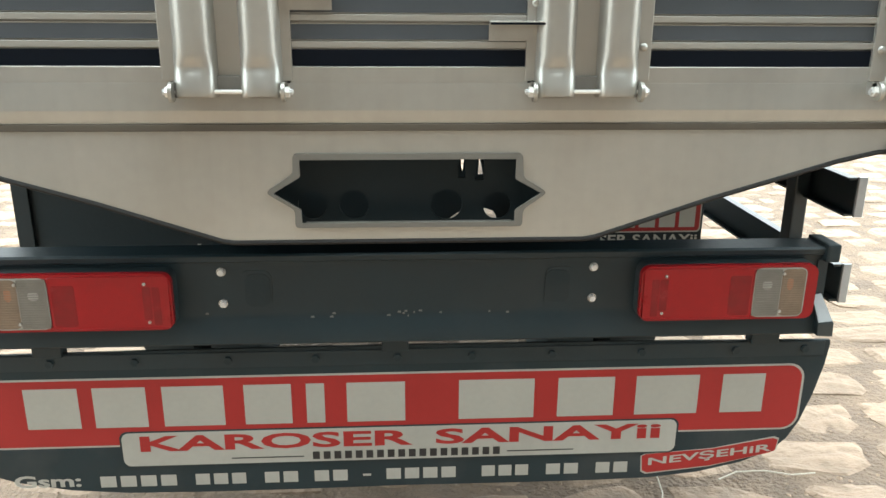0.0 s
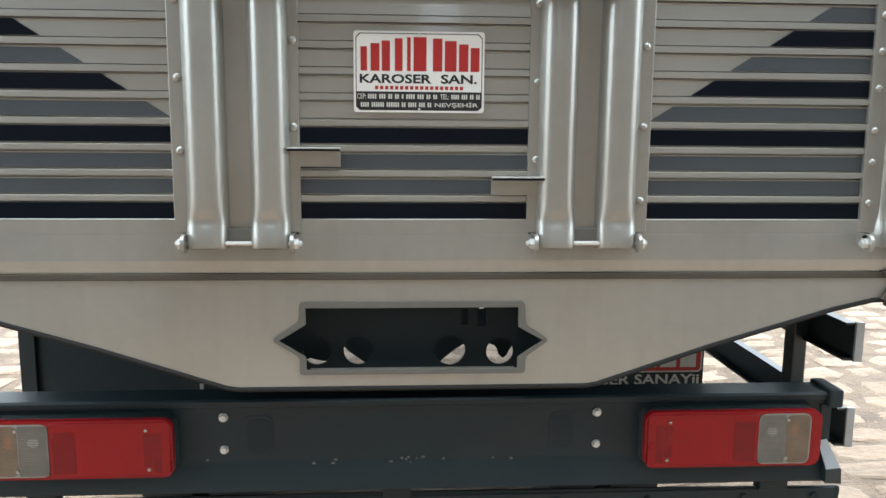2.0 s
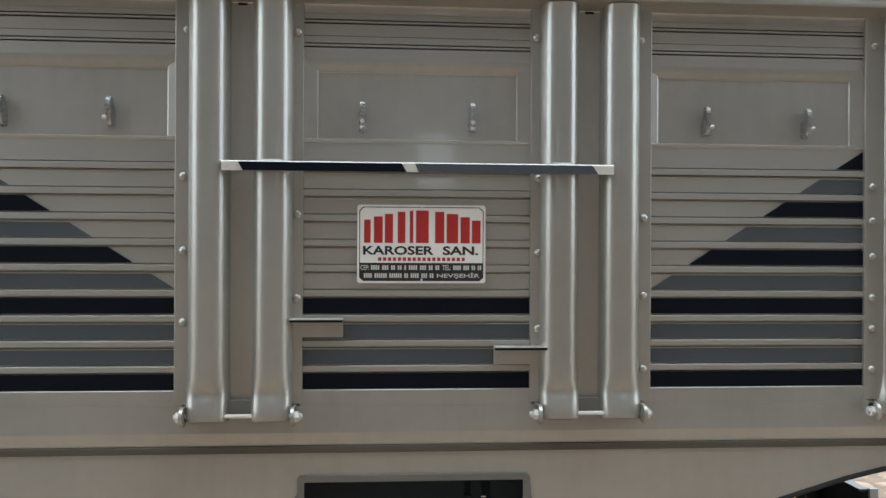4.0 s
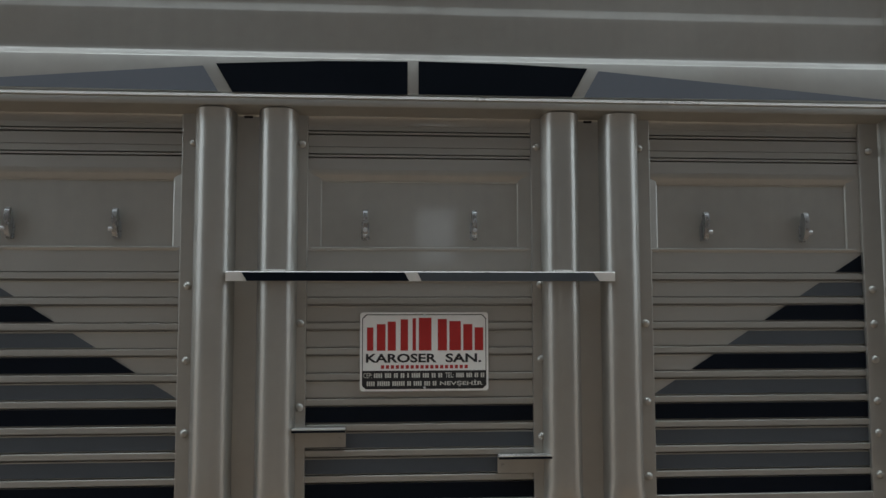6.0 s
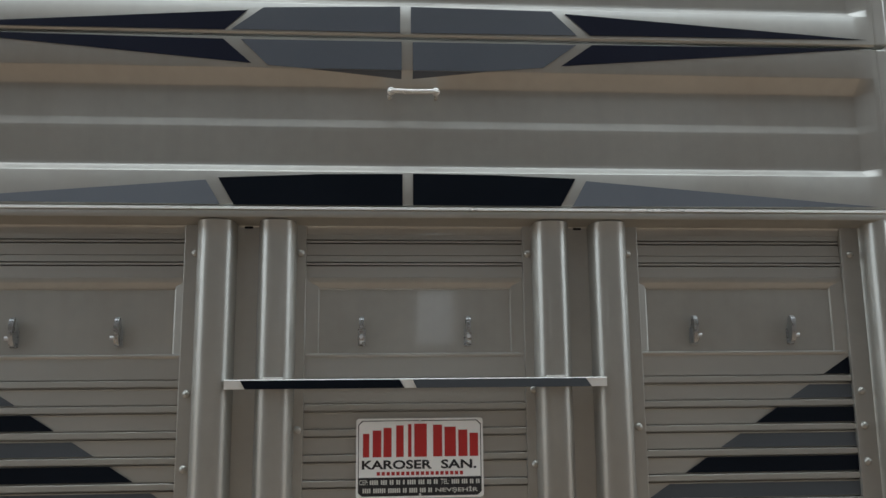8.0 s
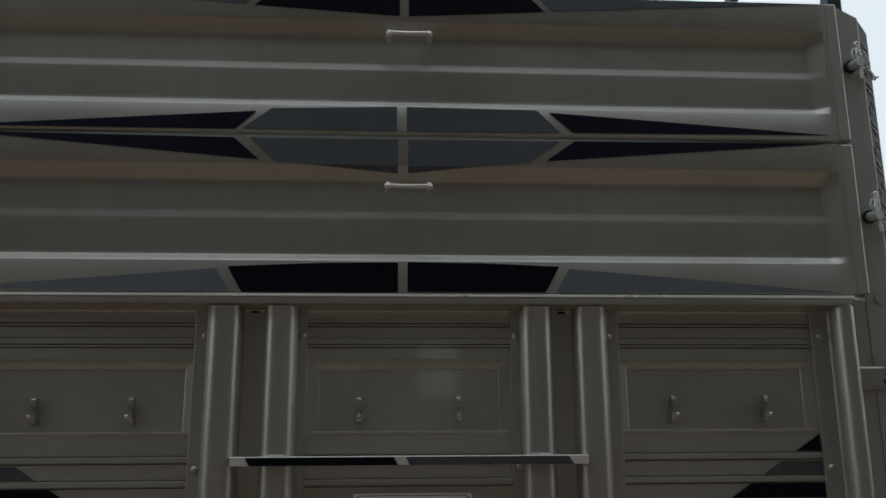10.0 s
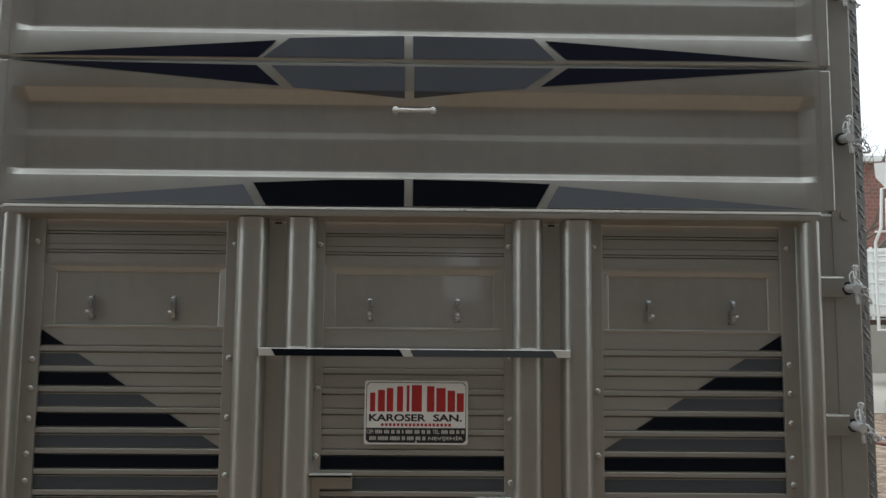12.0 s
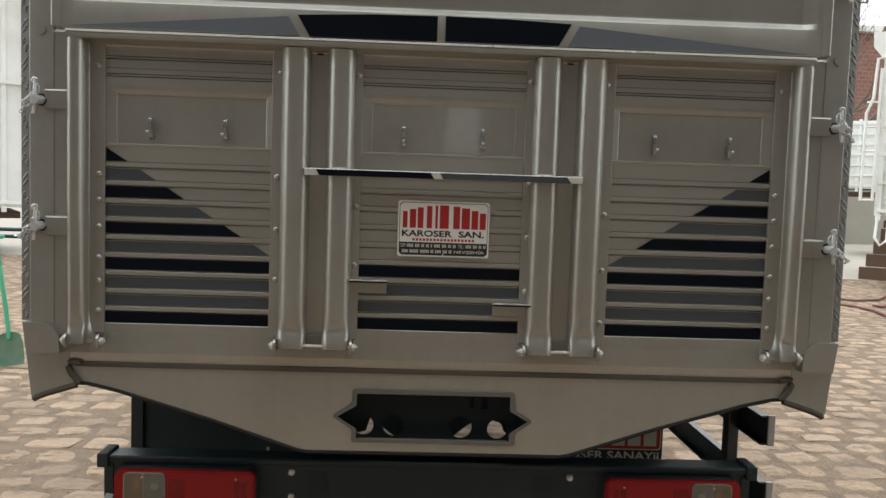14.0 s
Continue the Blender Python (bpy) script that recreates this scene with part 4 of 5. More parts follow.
# lettered mud flap across the rear
def mud_flap():
    Y = 0.12
    half = [(0.0, 0.127), (0.25, 0.125), (0.45, 0.125), (0.6, 0.128), (0.72, 0.14), (0.83, 0.165), (0.905, 0.196), (0.94, 0.23), (0.965, 0.275), (0.99, 0.35), (1.008, 0.43), (1.014, 0.485), (1.012, 0.494), (0.5, 0.500), (0.0, 0.502)]
    outline = half + [(-x * (1.05 if z > 0.4 else 1.13 if x > 0.3 else 1.05), z) for x, z in half[-2:0:-1]]
    flap = part("mud_flap", plate(outline, Y, Y + 0.008), RUBBER, lorry, "wide black rubber mud flap with a red and white trade banner", m=pose(0, 0, -0.018) @ Matrix.Diagonal((1.0125, 1, 1.017, 1)))
    part("clamp_strip", boxed(-1.0, 1.0, Y - 0.003, Y - 0.0004, 0.455, 0.493, 0.001), BLACK_PAINT, flap)
    for x in (-0.82, -0.63, -0.42, -0.22, -0.03, 0.145, 0.335, 0.55, 0.78, 0.95):
        part("bolt", tube([(x, Y - 0.001, 0.474), (x, Y - 0.009, 0.474)], 0.0095, n=6), RUBBER, flap)
    for x0, x1 in ((-0.855, -0.79), (-0.066, -0.004), (0.815, 0.883)):
        part("hanger", boxed(x0, x1, Y - 0.006, Y + 0.03, 0.488, 0.535, 0.003), BLACK_PAINT, flap)
    y = Y - 0.0006
    red_out = rounded(-1.0, 0.962, 0.255, 0.434, 0.04)
    red = rounded(-0.995, 0.956, 0.26, 0.429, 0.036)
    part("banner_border", plate(red_out, y - 0.0006, y), SHADED_WHITE, flap)
    part("banner", plate(red, y - 0.0012, y - 0.0006), SHADED_RED, flap, "red vinyl banner")
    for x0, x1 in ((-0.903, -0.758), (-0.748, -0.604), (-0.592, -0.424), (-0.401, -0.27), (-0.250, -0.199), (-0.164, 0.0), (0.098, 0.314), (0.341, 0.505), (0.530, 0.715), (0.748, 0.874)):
        bars(x0, x1, 0.307, 0.410, 1, y - 0.0018, SHADED_WHITE, flap, gap=0.16)
    part("panel_border", plate(rounded(-0.688, 0.66, 0.199, 0.295, 0.02), y - 0.002, y - 0.0012), RUBBER, flap)
    part("white_panel", plate(rounded(-0.683, 0.655, 0.203, 0.291, 0.018), y - 0.0028, y - 0.002), SHADED_WHITE, flap, "white vinyl panel")
    letters("KAROSER", -0.641, 0.005, 0.241, 0.283, y - 0.0034, SHADED_RED, flap, bold=0.03)
    letters("SANAYii", 0.06, 0.615, 0.241, 0.283, y - 0.0034, SHADED_RED, flap, bold=0.03)
    bars(-0.241, 0.222, 0.209, 0.23, 18, y - 0.0034, INK, flap, gap=0.35)
    bars(-0.43, -0.258, 0.2165, 0.2195, 1, y - 0.0034, INK, flap, gap=0)
    bars(0.235, 0.4, 0.2155, 0.2185, 1, y - 0.0034, INK, flap, gap=0)
    letters("Gsm:", -0.945, -0.79, 0.15, 0.183, y - 0.0005, SHADED_WHITE, flap, bold=0.03)
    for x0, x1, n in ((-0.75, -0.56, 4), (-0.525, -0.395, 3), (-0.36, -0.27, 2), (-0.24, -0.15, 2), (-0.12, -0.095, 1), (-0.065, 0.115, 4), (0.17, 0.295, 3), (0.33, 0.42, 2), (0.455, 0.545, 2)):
        bars(x0, x1, 0.146 if n > 1 else 0.157, 0.176 if n > 1 else 0.163, n, y - 0.0005, SHADED_WHITE, flap, gap=0.22)
    tag = [(0.575, 0.190), (0.585, 0.195), (0.75, 0.205), (0.905, 0.231), (0.918, 0.226), (0.914, 0.196), (0.90, 0.19), (0.75, 0.158), (0.59, 0.143), (0.578, 0.15)]
    part("town_tag_border", plate([(0.747 + (x - 0.747) * 1.02, 0.187 + (z - 0.187) * 1.1) for x, z in tag], y - 0.0005, y), SHADED_WHITE, flap)
    part("town_tag", plate(tag, y - 0.0012, y - 0.0005), SHADED_RED, flap)
    word = letters("NEVŞEHiR", 0.592, 0.905, 0.158, 0.186, y - 0.0018, SHADED_WHITE, flap, bold=0.02)
    for v in word.data.vertices:
        v.co.z += (v.co.x - 0.592) * 0.1


mud_flap()


# mud flaps behind the bumper, under the bed
def wheel_flap(s):
    Y = 0.52
    x0, x1 = sorted((s * 0.36, s * (0.838 if s > 0 else 1.035)))
    f = part("wheel_flap", boxed(x0, x1, Y, Y + 0.008, 0.50, 0.99, 0.002), RUBBER, lorry, "black rubber wheel flap with a trade banner")
    if s > 0:
        part("banner_border", plate(rounded(0.40, 0.832, 0.645, 0.75, 0.012), Y - 0.0012, Y - 0.0004), WHITE_VINYL, f)
        part("banner", plate(rounded(0.404, 0.828, 0.649, 0.746, 0.01), Y - 0.002, Y - 0.0012), RED_VINYL, f)
        bars(0.42, 0.820, 0.66, 0.725, 7, Y - 0.0026, WHITE_VINYL, f, gap=0.2)
        letters("KAROSER SANAYii", 0.40, 0.826, 0.609, 0.639, Y - 0.001, WHITE_VINYL, f, bold=0.02)
        bars(0.45, 0.78, 0.566, 0.594, 9, Y - 0.001, WHITE_VINYL, f, gap=0.25)
    else:
        part("flap_hem", boxed(-1.042, -1.0, Y - 0.01, Y - 0.0005, 0.50, 0.99, 0.002), BLACK_PAINT, f)
        bars(-0.575, -0.560, 0.607, 0.627, 1, Y - 0.001, WHITE_VINYL, f, gap=0.3)


for s in (-1, 1):
    wheel_flap(s)


# side guard rails
def side_guard():
    for z0, z1, y, x in ((0.791, 0.883, 0.14, 1.044), (0.553, 0.651, 0.2, 1.077)):
        sec = [(0, 0), (0.0, 1), (-0.1, 1), (-0.1, 0.94), (-0.02, 0.94), (-0.02, 0.06), (-0.1, 0.06), (-0.1, 0)]
        bm = bmesh.new()
        pts = [(x + a * 0.25, z0 + b * (z1 - z0)) for a, b in sec]
        vs = [bm.verts.new((px, y, pz)) for px, pz in pts]
        ws = [bm.verts.new((px, 2.9, pz)) for px, pz in pts]
        for i in range(len(pts)):
            bm.faces.new((vs[i], vs[(i + 1) % len(pts)], ws[(i + 1) % len(pts)], ws[i]))
        bm.faces.new(vs)
        bm.faces.new(ws[::-1])
        rail = part("side_guard_rail", bm, GLOSS_BLACK, lorry, "black channel side guard rail")
        part("rail_end", boxed(x - 0.003, x + 0.018, y - 0.006, y + 0.004, z0 - 0.002, z1 + 0.002, 0.002), GALV, rail, "bare grey rail end")
    for y in (0.33, 2.4):
        post = part("guard_post", boxed(0.995, 1.032, y, y + 0.05, 0.56, 1.02, 0.004), GLOSS_BLACK, lorry)


side_guard()


# road wheels
def wheel(x, y, w=0.2, r=0.38):
    prof = [(-0.5, 0.52), (-0.5, 0.86), (-0.42, 0.97), (-0.2, 1.0), (0.2, 1.0), (0.42, 0.97), (0.5, 0.86), (0.5, 0.52)]
    bm = bmesh.new()
    n = 28
    rings = [[bm.verts.new((x + a * w, y + b * r * math.cos(2 * math.pi * k / n), r - LIFT + b * r * math.sin(2 * math.pi * k / n))) for k in range(n)] for a, b in prof]
    for a, b in zip(rings, rings[1:]):
        for k in range(n):
            bm.faces.new((a[k], a[(k + 1) % n], b[(k + 1) % n], b[k]))
    tyre = part("wheel", bm, RUBBER, lorry, "black road tyre on a steel rim", smooth=True)
    part("rim", tube([(x - w * 0.3, y, r - LIFT), (x + w * 0.3, y, r - LIFT)], r * 0.53, n=24), GALV, tyre, smooth=True)


for s in (-1, 1):
    for x in (0.6, 0.83):
        wheel(s * x, 1.35)
    wheel(s * 0.8, 4.9)
part("axle", tube([(-0.8, 1.35, 0.26), (0.8, 1.35, 0.26)], 0.06), BLACK_PAINT, lorry, smooth=True)


# tarpaulin frame above the body
for x in (-1.07, -0.555, -0.03, 0.505, 1.05):
    part("roof_rail", boxed(x - 0.012, x + 0.012, 0.0, 4.6, 2.99, 3.02, 0.003), BLACK_PAINT, lorry, "dark tarpaulin frame tube")
for y in (-0.01, 4.58):
    part("roof_hoop", boxed(-1.1, 1.1, y - 0.012, y + 0.012, 3.02, 3.045, 0.003), BLACK_PAINT, lorry)
    for s in (-1, 1):
        part("frame_upright", boxed(s * 1.079 - 0.018, s * 1.079 + 0.018, y - 0.018, y + 0.018, 2.6, 3.02, 0.003), BLACK_PAINT, lorry)


# trade plate screwed to the tailgate
def trade_plate():
    x0, x1, z0, z1, y = -0.121, 0.137, 1.359, 1.516, -0.0068
    W, Hh = x1 - x0, z1 - z0
    sign = part("trade_plate", plate(rounded(x0, x1, z0, z1, 0.006), y - 0.0022, y), ENAMEL, None, m=pose(0, 0, LIFT))
    tagged(sign, "white enamel trade plate with red and black print on the tailgate", "sign")
    y -= 0.0022
    c = 0.008
    frame_out = [(x0 + 0.004 + c, z0 + 0.004), (x1 - 0.004 - c, z0 + 0.004), (x1 - 0.004, z0 + 0.004 + c), (x1 - 0.004, z1 - 0.004 - c), (x1 - 0.004 - c, z1 - 0.004), (x0 + 0.004 + c, z1 - 0.004), (x0 + 0.004, z1 - 0.004 - c), (x0 + 0.004, z0 + 0.004 + c)]
    cx, cz = (x0 + x1) / 2, (z0 + z1) / 2
    frame_in = [(cx + (x - cx) * 0.988, cz + (z - cz) * 0.98) for x, z in frame_out]
    part("border", plate(frame_out, y - 0.0004, y - 0.0002, [frame_in]), INK, sign)
    part("black_band", plate([(x0 + 0.0045, z0 + 0.0105), (x0 + 0.0115, z0 + 0.0045), (x1 - 0.0115, z0 + 0.0045), (x1 - 0.0045, z0 + 0.0105), (x1 - 0.0045, z0 + 0.0405), (x0 + 0.0045, z0 + 0.0405)], y - 0.0006, y - 0.0003), INK, sign)
    spans = [(0.05, 0.105), (0.125, 0.2), (0.21, 0.28), (0.31, 0.375), (0.405, 0.435), (0.45, 0.56), (0.60, 0.68), (0.69, 0.79), (0.80, 0.88), (0.89, 0.965)]
    for i, (a, b) in enumerate(spans):
        m = (a + b) / 2
        low, high = z0 + 0.078, z0 + 0.112 + 0.034 * math.sin(math.pi * (0.08 + 0.84 * m))
        bars(x0 + a * W, x0 + b * W, low + 0.0025, high, 1, y - 0.0005, RED_VINYL, sign, gap=0.1)
    letters("KAROSER", x0 + 0.045 * W, x0 + 0.595 * W, z0 + 0.0565, z0 + 0.0745, y - 0.0005, INK, sign, bold=0.03)
    letters("SAN.", x0 + 0.665 * W, x0 + 0.945 * W, z0 + 0.0565, z0 + 0.0745, y - 0.0005, INK, sign, bold=0.03)
    bars(x0 + 0.155 * W, x0 + 0.845 * W, z0 + 0.0445, z0 + 0.0515, 18, y - 0.0005, RED_VINYL, sign, gap=0.35)
    letters("CEP:", x0 + 0.025 * W, x0 + 0.092 * W, z0 + 0.0262, z0 + 0.0362, y - 0.0008, WHITE_VINYL, sign, bold=0.01)
    letters("TEL:", x0 + 0.662 * W, x0 + 0.728 * W, z0 + 0.0262, z0 + 0.0362, y - 0.0008, WHITE_VINYL, sign, bold=0.01)
    bars(x0 + 0.105 * W, x0 + 0.64 * W, z0 + 0.0265, z0 + 0.0355, 31, y - 0.0008, WHITE_VINYL, sign, gap=0.28, skip=(4, 8, 11, 14, 16, 21, 25, 28))
    bars(x0 + 0.745 * W, x0 + 0.97 * W, z0 + 0.0265, z0 + 0.0355, 14, y - 0.0008, WHITE_VINYL, sign, gap=0.28, skip=(4, 8, 11))
    bars(x0 + 0.05 * W, x0 + 0.595 * W, z0 + 0.0105, z0 + 0.0195, 33, y - 0.0008, WHITE_VINYL, sign, gap=0.28, skip=(4, 11, 18, 21, 26, 30))
    letters("NEVŞEHİR", x0 + 0.62 * W, x0 + 0.955 * W, z0 + 0.009, z0 + 0.0215, y - 0.0008, WHITE_VINYL, sign, bold=0.02)
    for x, z in ((cx, z1 - 0.006), (cx, z0 + 0.0065)):
        part("screw", tube([(x, y + 0.001, z), (x, y - 0.002, z)], 0.0026, n=8), ZINC, sign)


trade_plate()

# ---- the yard ----
# unseen dark wall added behind the camera to cut light; small opening gives a glint
bm = plate([(-4.7, 0), (5.5, 0), (5.5, 6.6), (-4.7, 6.6)], -3.7, -3.9, [[(0.14, 1.96), (0.40, 1.96), (0.40, 2.34), (0.14, 2.34)]])
tagged(part("wall_south", bm, UNSEEN_WALL), "unseen dark wall added to cut light, with a small opening", "wall", kind="structure")

# Unseen panel added to brighten and warm what the tailgate reflects.
door = part("reflector_1", boxed(-2.1, 2.1, -3.698, -3.64, 0.0, 1.92, 0.01), REFLECTOR)
tagged(door, "unseen brown ribbed panel added to brighten the tailgate's reflections", "door", kind="structure")
for k in range(19):
    part("slat", boxed(-2.08, 2.08, -3.638, -3.632, 0.01 + k * 0.0995, 0.095 + k * 0.0995, 0.002), REFLECTOR, door)

# pale slab beyond the cobbles; the sunlit ground's brightness is put into its colour
tagged(part("road", boxed(-60, 60, 15.5, 60, -0.1, 0.02, 0.01), PALE_GROUND), "pale ground slab beyond the cobbles, sunlit brightness in its colour", "road", kind="structure")


def ribbed_body(name, x0, x1, y0, y1, z0, z1, label, ladder=False, skirt=True, turn=0.0, pivot_right=False, rails=7, pitch=0.55):
    """A parked lorry's tall sheet body with posts, rails, a rusty underframe and wheels."""
    root = tagged(new(name), label, "lorry", group="parked lorries in the yard")
    root.location = (x0, y0, 0)
    w, d = x1 - x0, y1 - y0
    root.rotation_euler = (0, 0, radians(turn))
    if pivot_right:
        root.location = (x1 - w * math.cos(radians(turn)), y0 - w * math.sin(radians(turn)), 0)
    part("body", boxed(0, w, 0, d, z0, z1, 0.02), OLD_WHITE, root)
    n = max(3, int(w / pitch))
    for k in range(n + 1):
        x = k * w / n
        part("post", boxed(x - 0.05, x + 0.05, -0.06, -0.002, z0 - 0.1, z1 + 0.05, 0.01), OLD_WHITE, root)
    for k in range(rails):
        z = z0 + 0.1 + k * (z1 - z0 - 0.2) / (rails - 1)
        part("rail", boxed(-0.02, w + 0.02, -0.09, -0.062, z - 0.035, z + 0.035, 0.006), OLD_WHITE, root)
    for k in range(int(d / 0.6) + 1):
        y = k * 0.6
        for x in (-0.04, w + 0.04):
            part("side_post", boxed(x - 0.038, x + 0.038, y, y + 0.08, z0, z1, 0.008), OLD_WHITE, root)
    part("underframe", boxed(0.1, w - 0.1, 0.3, d - 0.1, z0 - 0.25, z0 - 0.102, 0.01), RUST, root)
    for k in range(4 if skirt else 0):
        step = (z0 - 0.4) / 4
        part("skirt_board", boxed(-0.30 + 0.12 * k, w - 0.2, 0.25 + 0.02 * k, 0.3 + 0.02 * k, 0.14 + step * k, 0.13 + step * (k + 1), 0.01), BOARD, root, "rust-brown underside board")
    for x in (2.0, w - 1.2):
        for y in (0.6, d - 0.8):
            tyre = part("wheel", tube([(x - 0.14, y, 0.48), (x + 0.14, y, 0.48)], 0.48, n=24), RUBBER, root, smooth=True)
            part("rim", tube([(x - 0.15, y, 0.48), (x + 0.15, y, 0.48)], 0.25, n=18), RUST, tyre, smooth=True)
    if ladder:
        part("ladder_rail", tube([(-0.34, -0.15, z0 + 0.3), (-0.33, -0.15, z0 + 2.1), (-0.22, -0.15, z0 + 2.4), (-0.18, -0.13, z0 + 3.2), (0.0, -0.1, z0 + 3.25)], 0.03), OLD_WHITE, root, smooth=True)
        part("ladder_rail", tube([(-0.12, -0.15, z0 + 0.3), (-0.1, -0.15, z0 + 3.0)], 0.03), OLD_WHITE, root, smooth=True)
        for k in range(5):
            z = z0 + 0.32 + k * 0.5
            part("rung", tube([(-0.335, -0.15, z), (-0.11, -0.15, z)], 0.02), OLD_WHITE, root, smooth=True)
        for k in range(9):
            z = z0 + 0.25 + k * 0.1
            part("louvre", boxed(0.1, 0.6, -0.11, -0.065, z, z + 0.05, 0.008), OLD_WHITE, root)
        part("horn", plate([(-0.3, z1 + 0.05), (-0.28, z1 - 0.25), (-0.05, z1 - 0.55), (0.05, z1 - 0.55), (0.05, z1 + 0.05)], -0.1, -0.07), OLD_WHITE, root)
        hook = part("tow_loop", tube([(0.0, -0.2, z0 - 0.05), (-0.02, -0.3, z0 - 0.45), (0.08, -0.32, z0 - 0.6), (0.2, -0.3, z0 - 0.5), (0.2, -0.2, z0 - 0.05)], 0.03), OLD_WHITE, root, smooth=True)
    return root


ribbed_body("parked_lorry", -14.0, -8.6, 15.6, 18.5, 1.05, 6.4, "weathered white lorry body with ribs in the yard", skirt=False, turn=31, pivot_right=True, rails=3, pitch=0.42)
ribbed_body("parked_lorry", 9.5, 13.6, 14.0, 19.5, 1.5, 5.2, "cream lorry body with a ladder and rusty underside", ladder=True, turn=-33)
ribbed_body("parked_lorry", 14.5, 18.5, 25.0, 28.0, 2.3, 4.6, "white lorry body standing before the brick building", turn=-34, skirt=False)


def brick_building():
    m = bpy.data.materials.new("brick_wall")
    m.use_nodes = True
    n, l = m.node_tree.nodes, m.node_tree.links
    co, mp, bt = n.new("ShaderNodeTexCoord"), n.new("ShaderNodeMapping"), n.new("ShaderNodeTexBrick")
    mp.inputs["Rotation"].default_value = (radians(90), 0, 0)
    l.new(co.outputs["Object"], mp.inputs["Vector"])
    l.new(mp.outputs[0], bt.inputs["Vector"])
    bt.inputs["Color1"].default_value, bt.inputs["Color2"].default_value = (0.24, 0.115, 0.09, 1), (0.20, 0.09, 0.075, 1)
    bt.inputs["Mortar"].default_value = (0.27, 0.2, 0.17, 1)
    bt.inputs["Scale"].default_value = 1.0
    bt.inputs["Brick Width"].default_value, bt.inputs["Row Height"].default_value, bt.inputs["Mortar Size"].default_value = 0.3, 0.2, 0.012
    l.new(bt.outputs[0], n["Principled BSDF"].inputs["Base Color"])
    n["Principled BSDF"].inputs["Roughness"].default_value = 0.9
    house = tagged(new("brick_building"), "red brick building with a pale roof edge", "building")
    house.location = (17.0, 36.0, 0)
    holes = [[(a, z), (a + 1.2, z), (a + 1.2, z + 1.4), (a, z + 1.4)] for a in (2.5, 6.0, 9.5) for z in (1.2, 4.4, 7.4)]
    part("wall", plate([(0, 0), (14, 0), (14, 10), (0, 10)], 0.0, 0.3, holes), m, house)
    part("side_wall", boxed(0, 0.3, 0.301, 9, 0, 10, 0), m, house)
    part("roof", boxed(-0.4, 14.4, -0.4, 9.2, 10.0, 10.3, 0.02), OLD_WHITE, house)
    for h in holes:
        w = part("window", boxed(h[0][0], h[1][0], 0.15, 0.2, h[0][1], h[2][1], 0), BLACK_VINYL, house)
        part("window_frame", boxed(h[0][0] + 0.55, h[0][0] + 0.65, 0.12, 0.148, h[0][1], h[2][1], 0), OLD_WHITE, w)
        part("window_sill", boxed(h[0][0] - 0.1, h[1][0] + 0.1, -0.06, 0.1, h[0][1] - 0.1, h[0][1] - 0.003, 0), OLD_WHITE, w)


brick_building()
# Added wall: stands in for pale ground and covers the brick building's foot.
tagged(part("wall_north", boxed(12, 40, 33.0, 33.25, 0.0, 3.0, 0.02), PALE_GROUND), "pale added wall covering the foot of the brick building", "wall", kind="structure")


def bare_tree(x, y, seed):
    rng = random.Random(seed)
    root = tagged(new("bare_tree"), "leafless grey tree with thin branching twigs", "tree")
    root.location = (x, y, 0)
    root.scale = (1.6, 1.6, 1.6)
    bm = tube([(0, 0, 0), (0.05, 0, 1.5), (0.0, 0.05, 2.6)], 0.13, taper=0.7)
    part("trunk", bm, BARK, root, smooth=True)
    bm = bmesh.new()

    def grow(p, d, length, r, depth):
        q = p + d * length * 0.5 + Vector((rng.uniform(-1, 1), rng.uniform(-1, 1), rng.uniform(-0.5, 1))) * length * 0.06
        e = p + d * length
        tube([p, q, e], r, bm, 4, 0.6)
        if depth:
            for _ in range(3):
                nd = (d + Vector((rng.uniform(-1, 1), rng.uniform(-1, 1), rng.uniform(-0.5, 0.9))) * 0.65).normalized()
                grow(p + d * length * rng.uniform(0.55, 1.0), nd, length * rng.uniform(0.6, 0.8), r * 0.58, depth - 1)

    for k in range(5):
        a = 2 * math.pi * k / 5
        grow(Vector((0, 0.03, 2.2 + 0.1 * k)), Vector((math.cos(a) * 0.7, math.sin(a) * 0.7, 0.8)).normalized(), 1.7, 0.055, 4)
    part("crown", bm, BARK, root)


bare_tree(16.6, 29.5, 5)


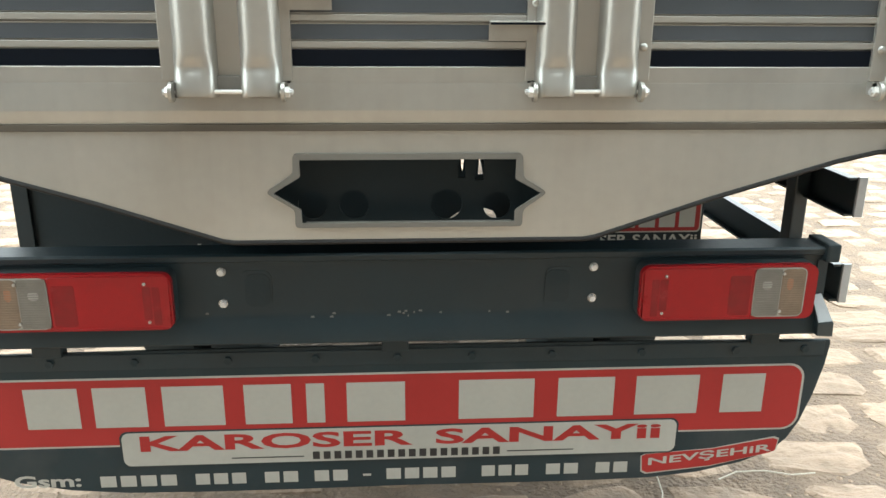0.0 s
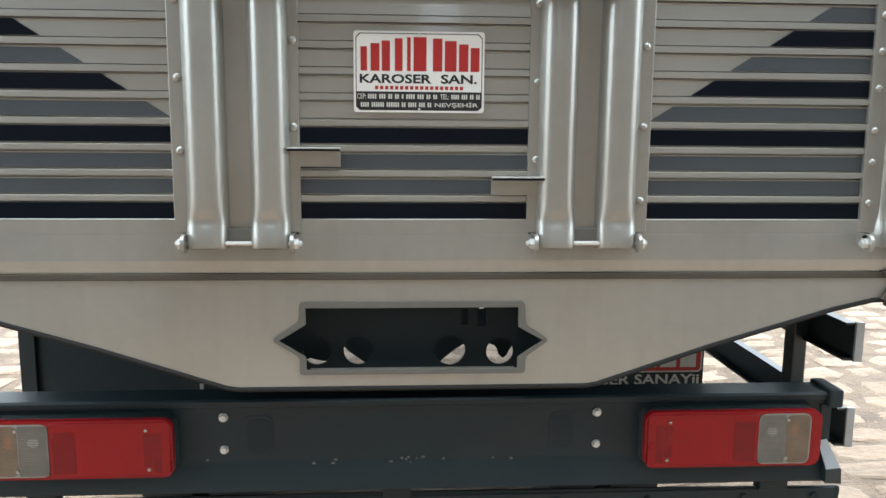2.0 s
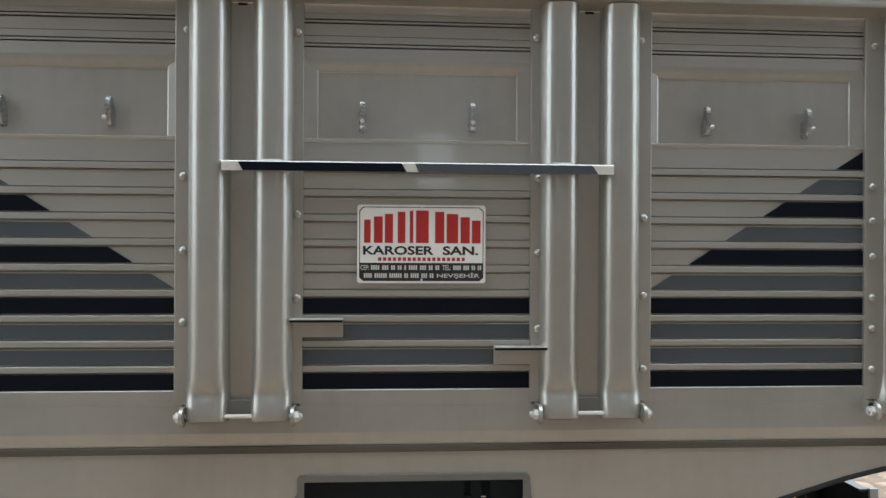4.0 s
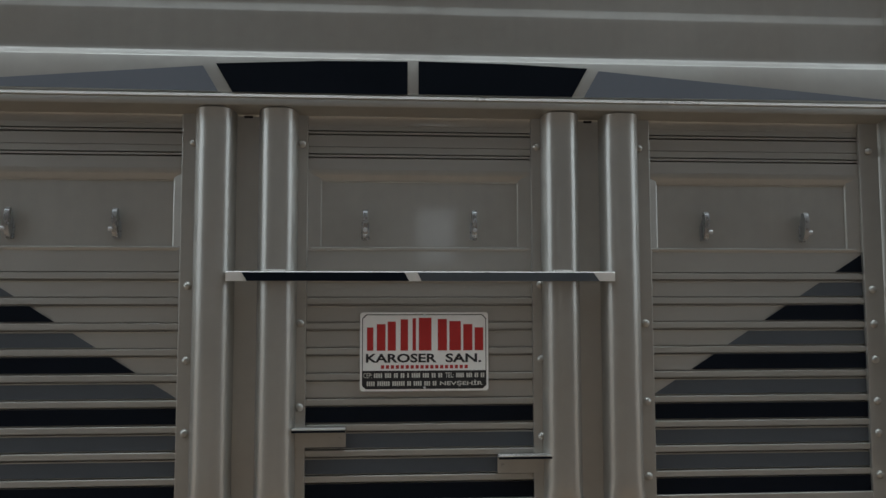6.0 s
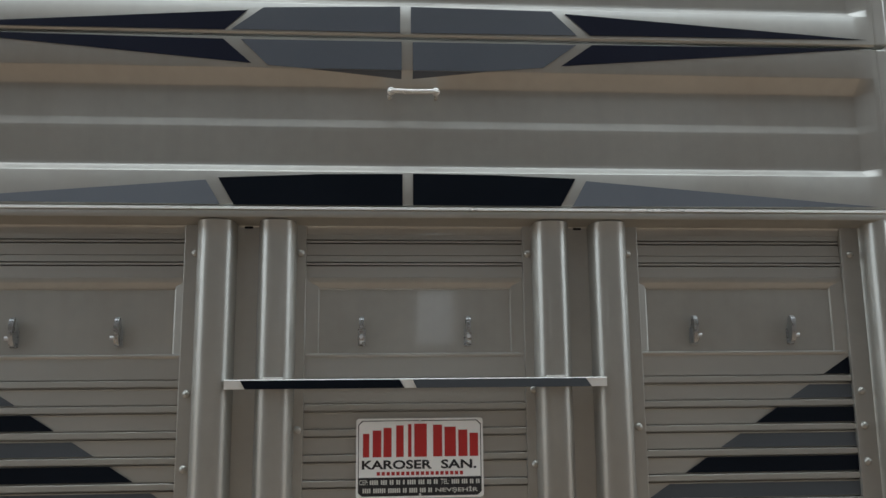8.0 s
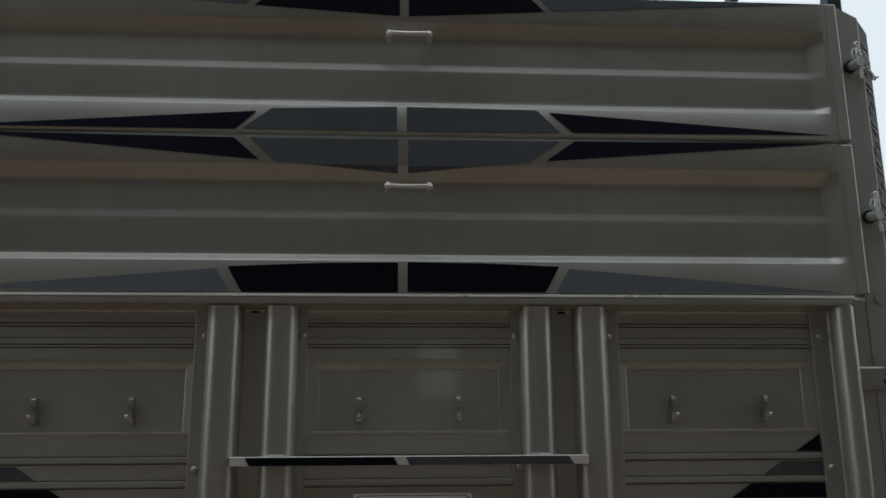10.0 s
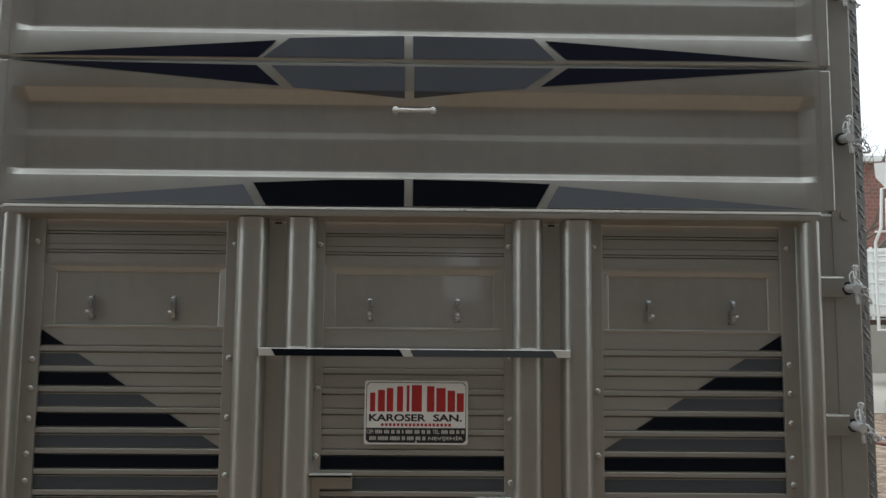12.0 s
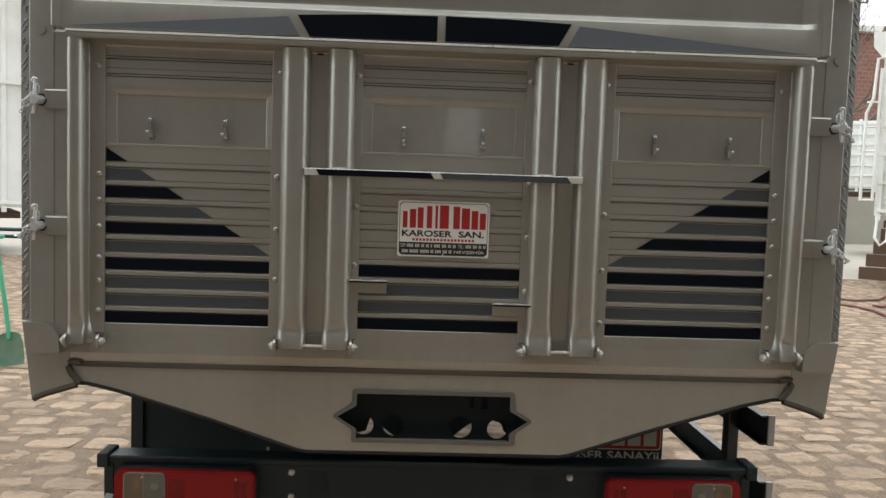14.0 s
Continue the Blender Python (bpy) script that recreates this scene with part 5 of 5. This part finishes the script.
# green shovel standing on the cobbles
def shovel():
    root = tagged(new("shovel"), "green painted shovel standing on the cobbles", "shovel")
    root.matrix_basis = pose(-3.60, 4.85, 0.01, -8, -11, 0)
    bm = bmesh.new()
    rows = [(0.0, 0.10, 0.0), (0.06, 0.115, 0.012), (0.2, 0.12, 0.02), (0.27, 0.105, 0.015), (0.30, 0.05, 0.0)]
    prev = None
    for z, w, dish in rows:
        cur = [bm.verts.new((w * u, dish * (1 - u * u) + 0.0, z)) for u in (-1, -0.6, 0, 0.6, 1)]
        if prev:
            for i in range(4):
                bm.faces.new((prev[i], prev[i + 1], cur[i + 1], cur[i]))
        prev = cur
    bmesh.ops.solidify(bm, geom=bm.faces[:], thickness=0.006)
    part("blade", bm, WORN_GREEN, root, smooth=True)
    part("shaft", tube([(0, 0.005, 0.24), (0, 0.012, 0.5), (-0.01, 0.02, 0.9), (0, 0.02, 1.15)], 0.02), GREEN, root, smooth=True)
    part("grip", tube([(-0.06, 0.02, 1.16), (0.06, 0.02, 1.16)], 0.018), GREEN, root, smooth=True)


shovel()


def lying(name, pts, r, mat, label, category):
    return tagged(part(name, tube(pts, r, n=7), mat, None, smooth=True), label, category)


lying("hose", [(5.8, 12.2, 0.03), (6.4, 11.8, 0.03), (6.9, 11.1, 0.03), (7.2, 10.6, 0.03), (7.26, 10.1, 0.03), (7.15, 9.6, 0.03), (6.9, 8.9, 0.03), (6.8, 8.0, 0.03)], 0.026, HOSE, "red-brown rubber hose lying on the cobbles", "hose")
lying("hose", [(6.2, 12.9, 0.03), (7.0, 12.1, 0.03), (7.66, 11.4, 0.03), (8.2, 11.6, 0.03), (8.7, 12.2, 0.03), (9.3, 12.5, 0.03)], 0.022, HOSE, "thin red-brown hose lying on the cobbles", "hose")
tagged(part("plank", boxed(-0.5, 0.5, -0.08, 0.08, 0, 0.03, 0.004), HOSE, None, m=pose(8.1, 10.9, 0.015, 0, 0, 24)), "reddish painted plank lying on the cobbles", "plank")
lying("pipe", [(-20, 23.6, 0.08), (-12, 23.5, 0.08), (-9, 23.4, 0.08)], 0.06, BLACK_PAINT, "long black pipe lying in the yard", "pipe")
lying("pipe", [(-19, 20.6, 0.07), (-11, 20.5, 0.07), (-8.5, 20.7, 0.07)], 0.05, BLACK_PAINT, "thin black pipe lying in the yard", "pipe")
WIRE = material("pale_wire", (0.42, 0.38, 0.3), 0.5, vary=0.1)
lying("wire", [(0.93, 0.416, 0.018), (1.0, 0.45, 0.02), (1.085, 0.45, 0.021), (1.163, 0.427, 0.019), (1.24, 0.435, 0.018)], 0.0022, WIRE, "thin pale wire lying on the cobbles", "wire")
lying("wire", [(0.755, 0.48, 0.018), (0.75, 0.45, 0.02), (0.747, 0.42, 0.02), (0.74, 0.36, 0.018), (0.72, 0.3, 0.018)], 0.0022, WIRE, "short pale wire end lying on the cobbles", "wire")
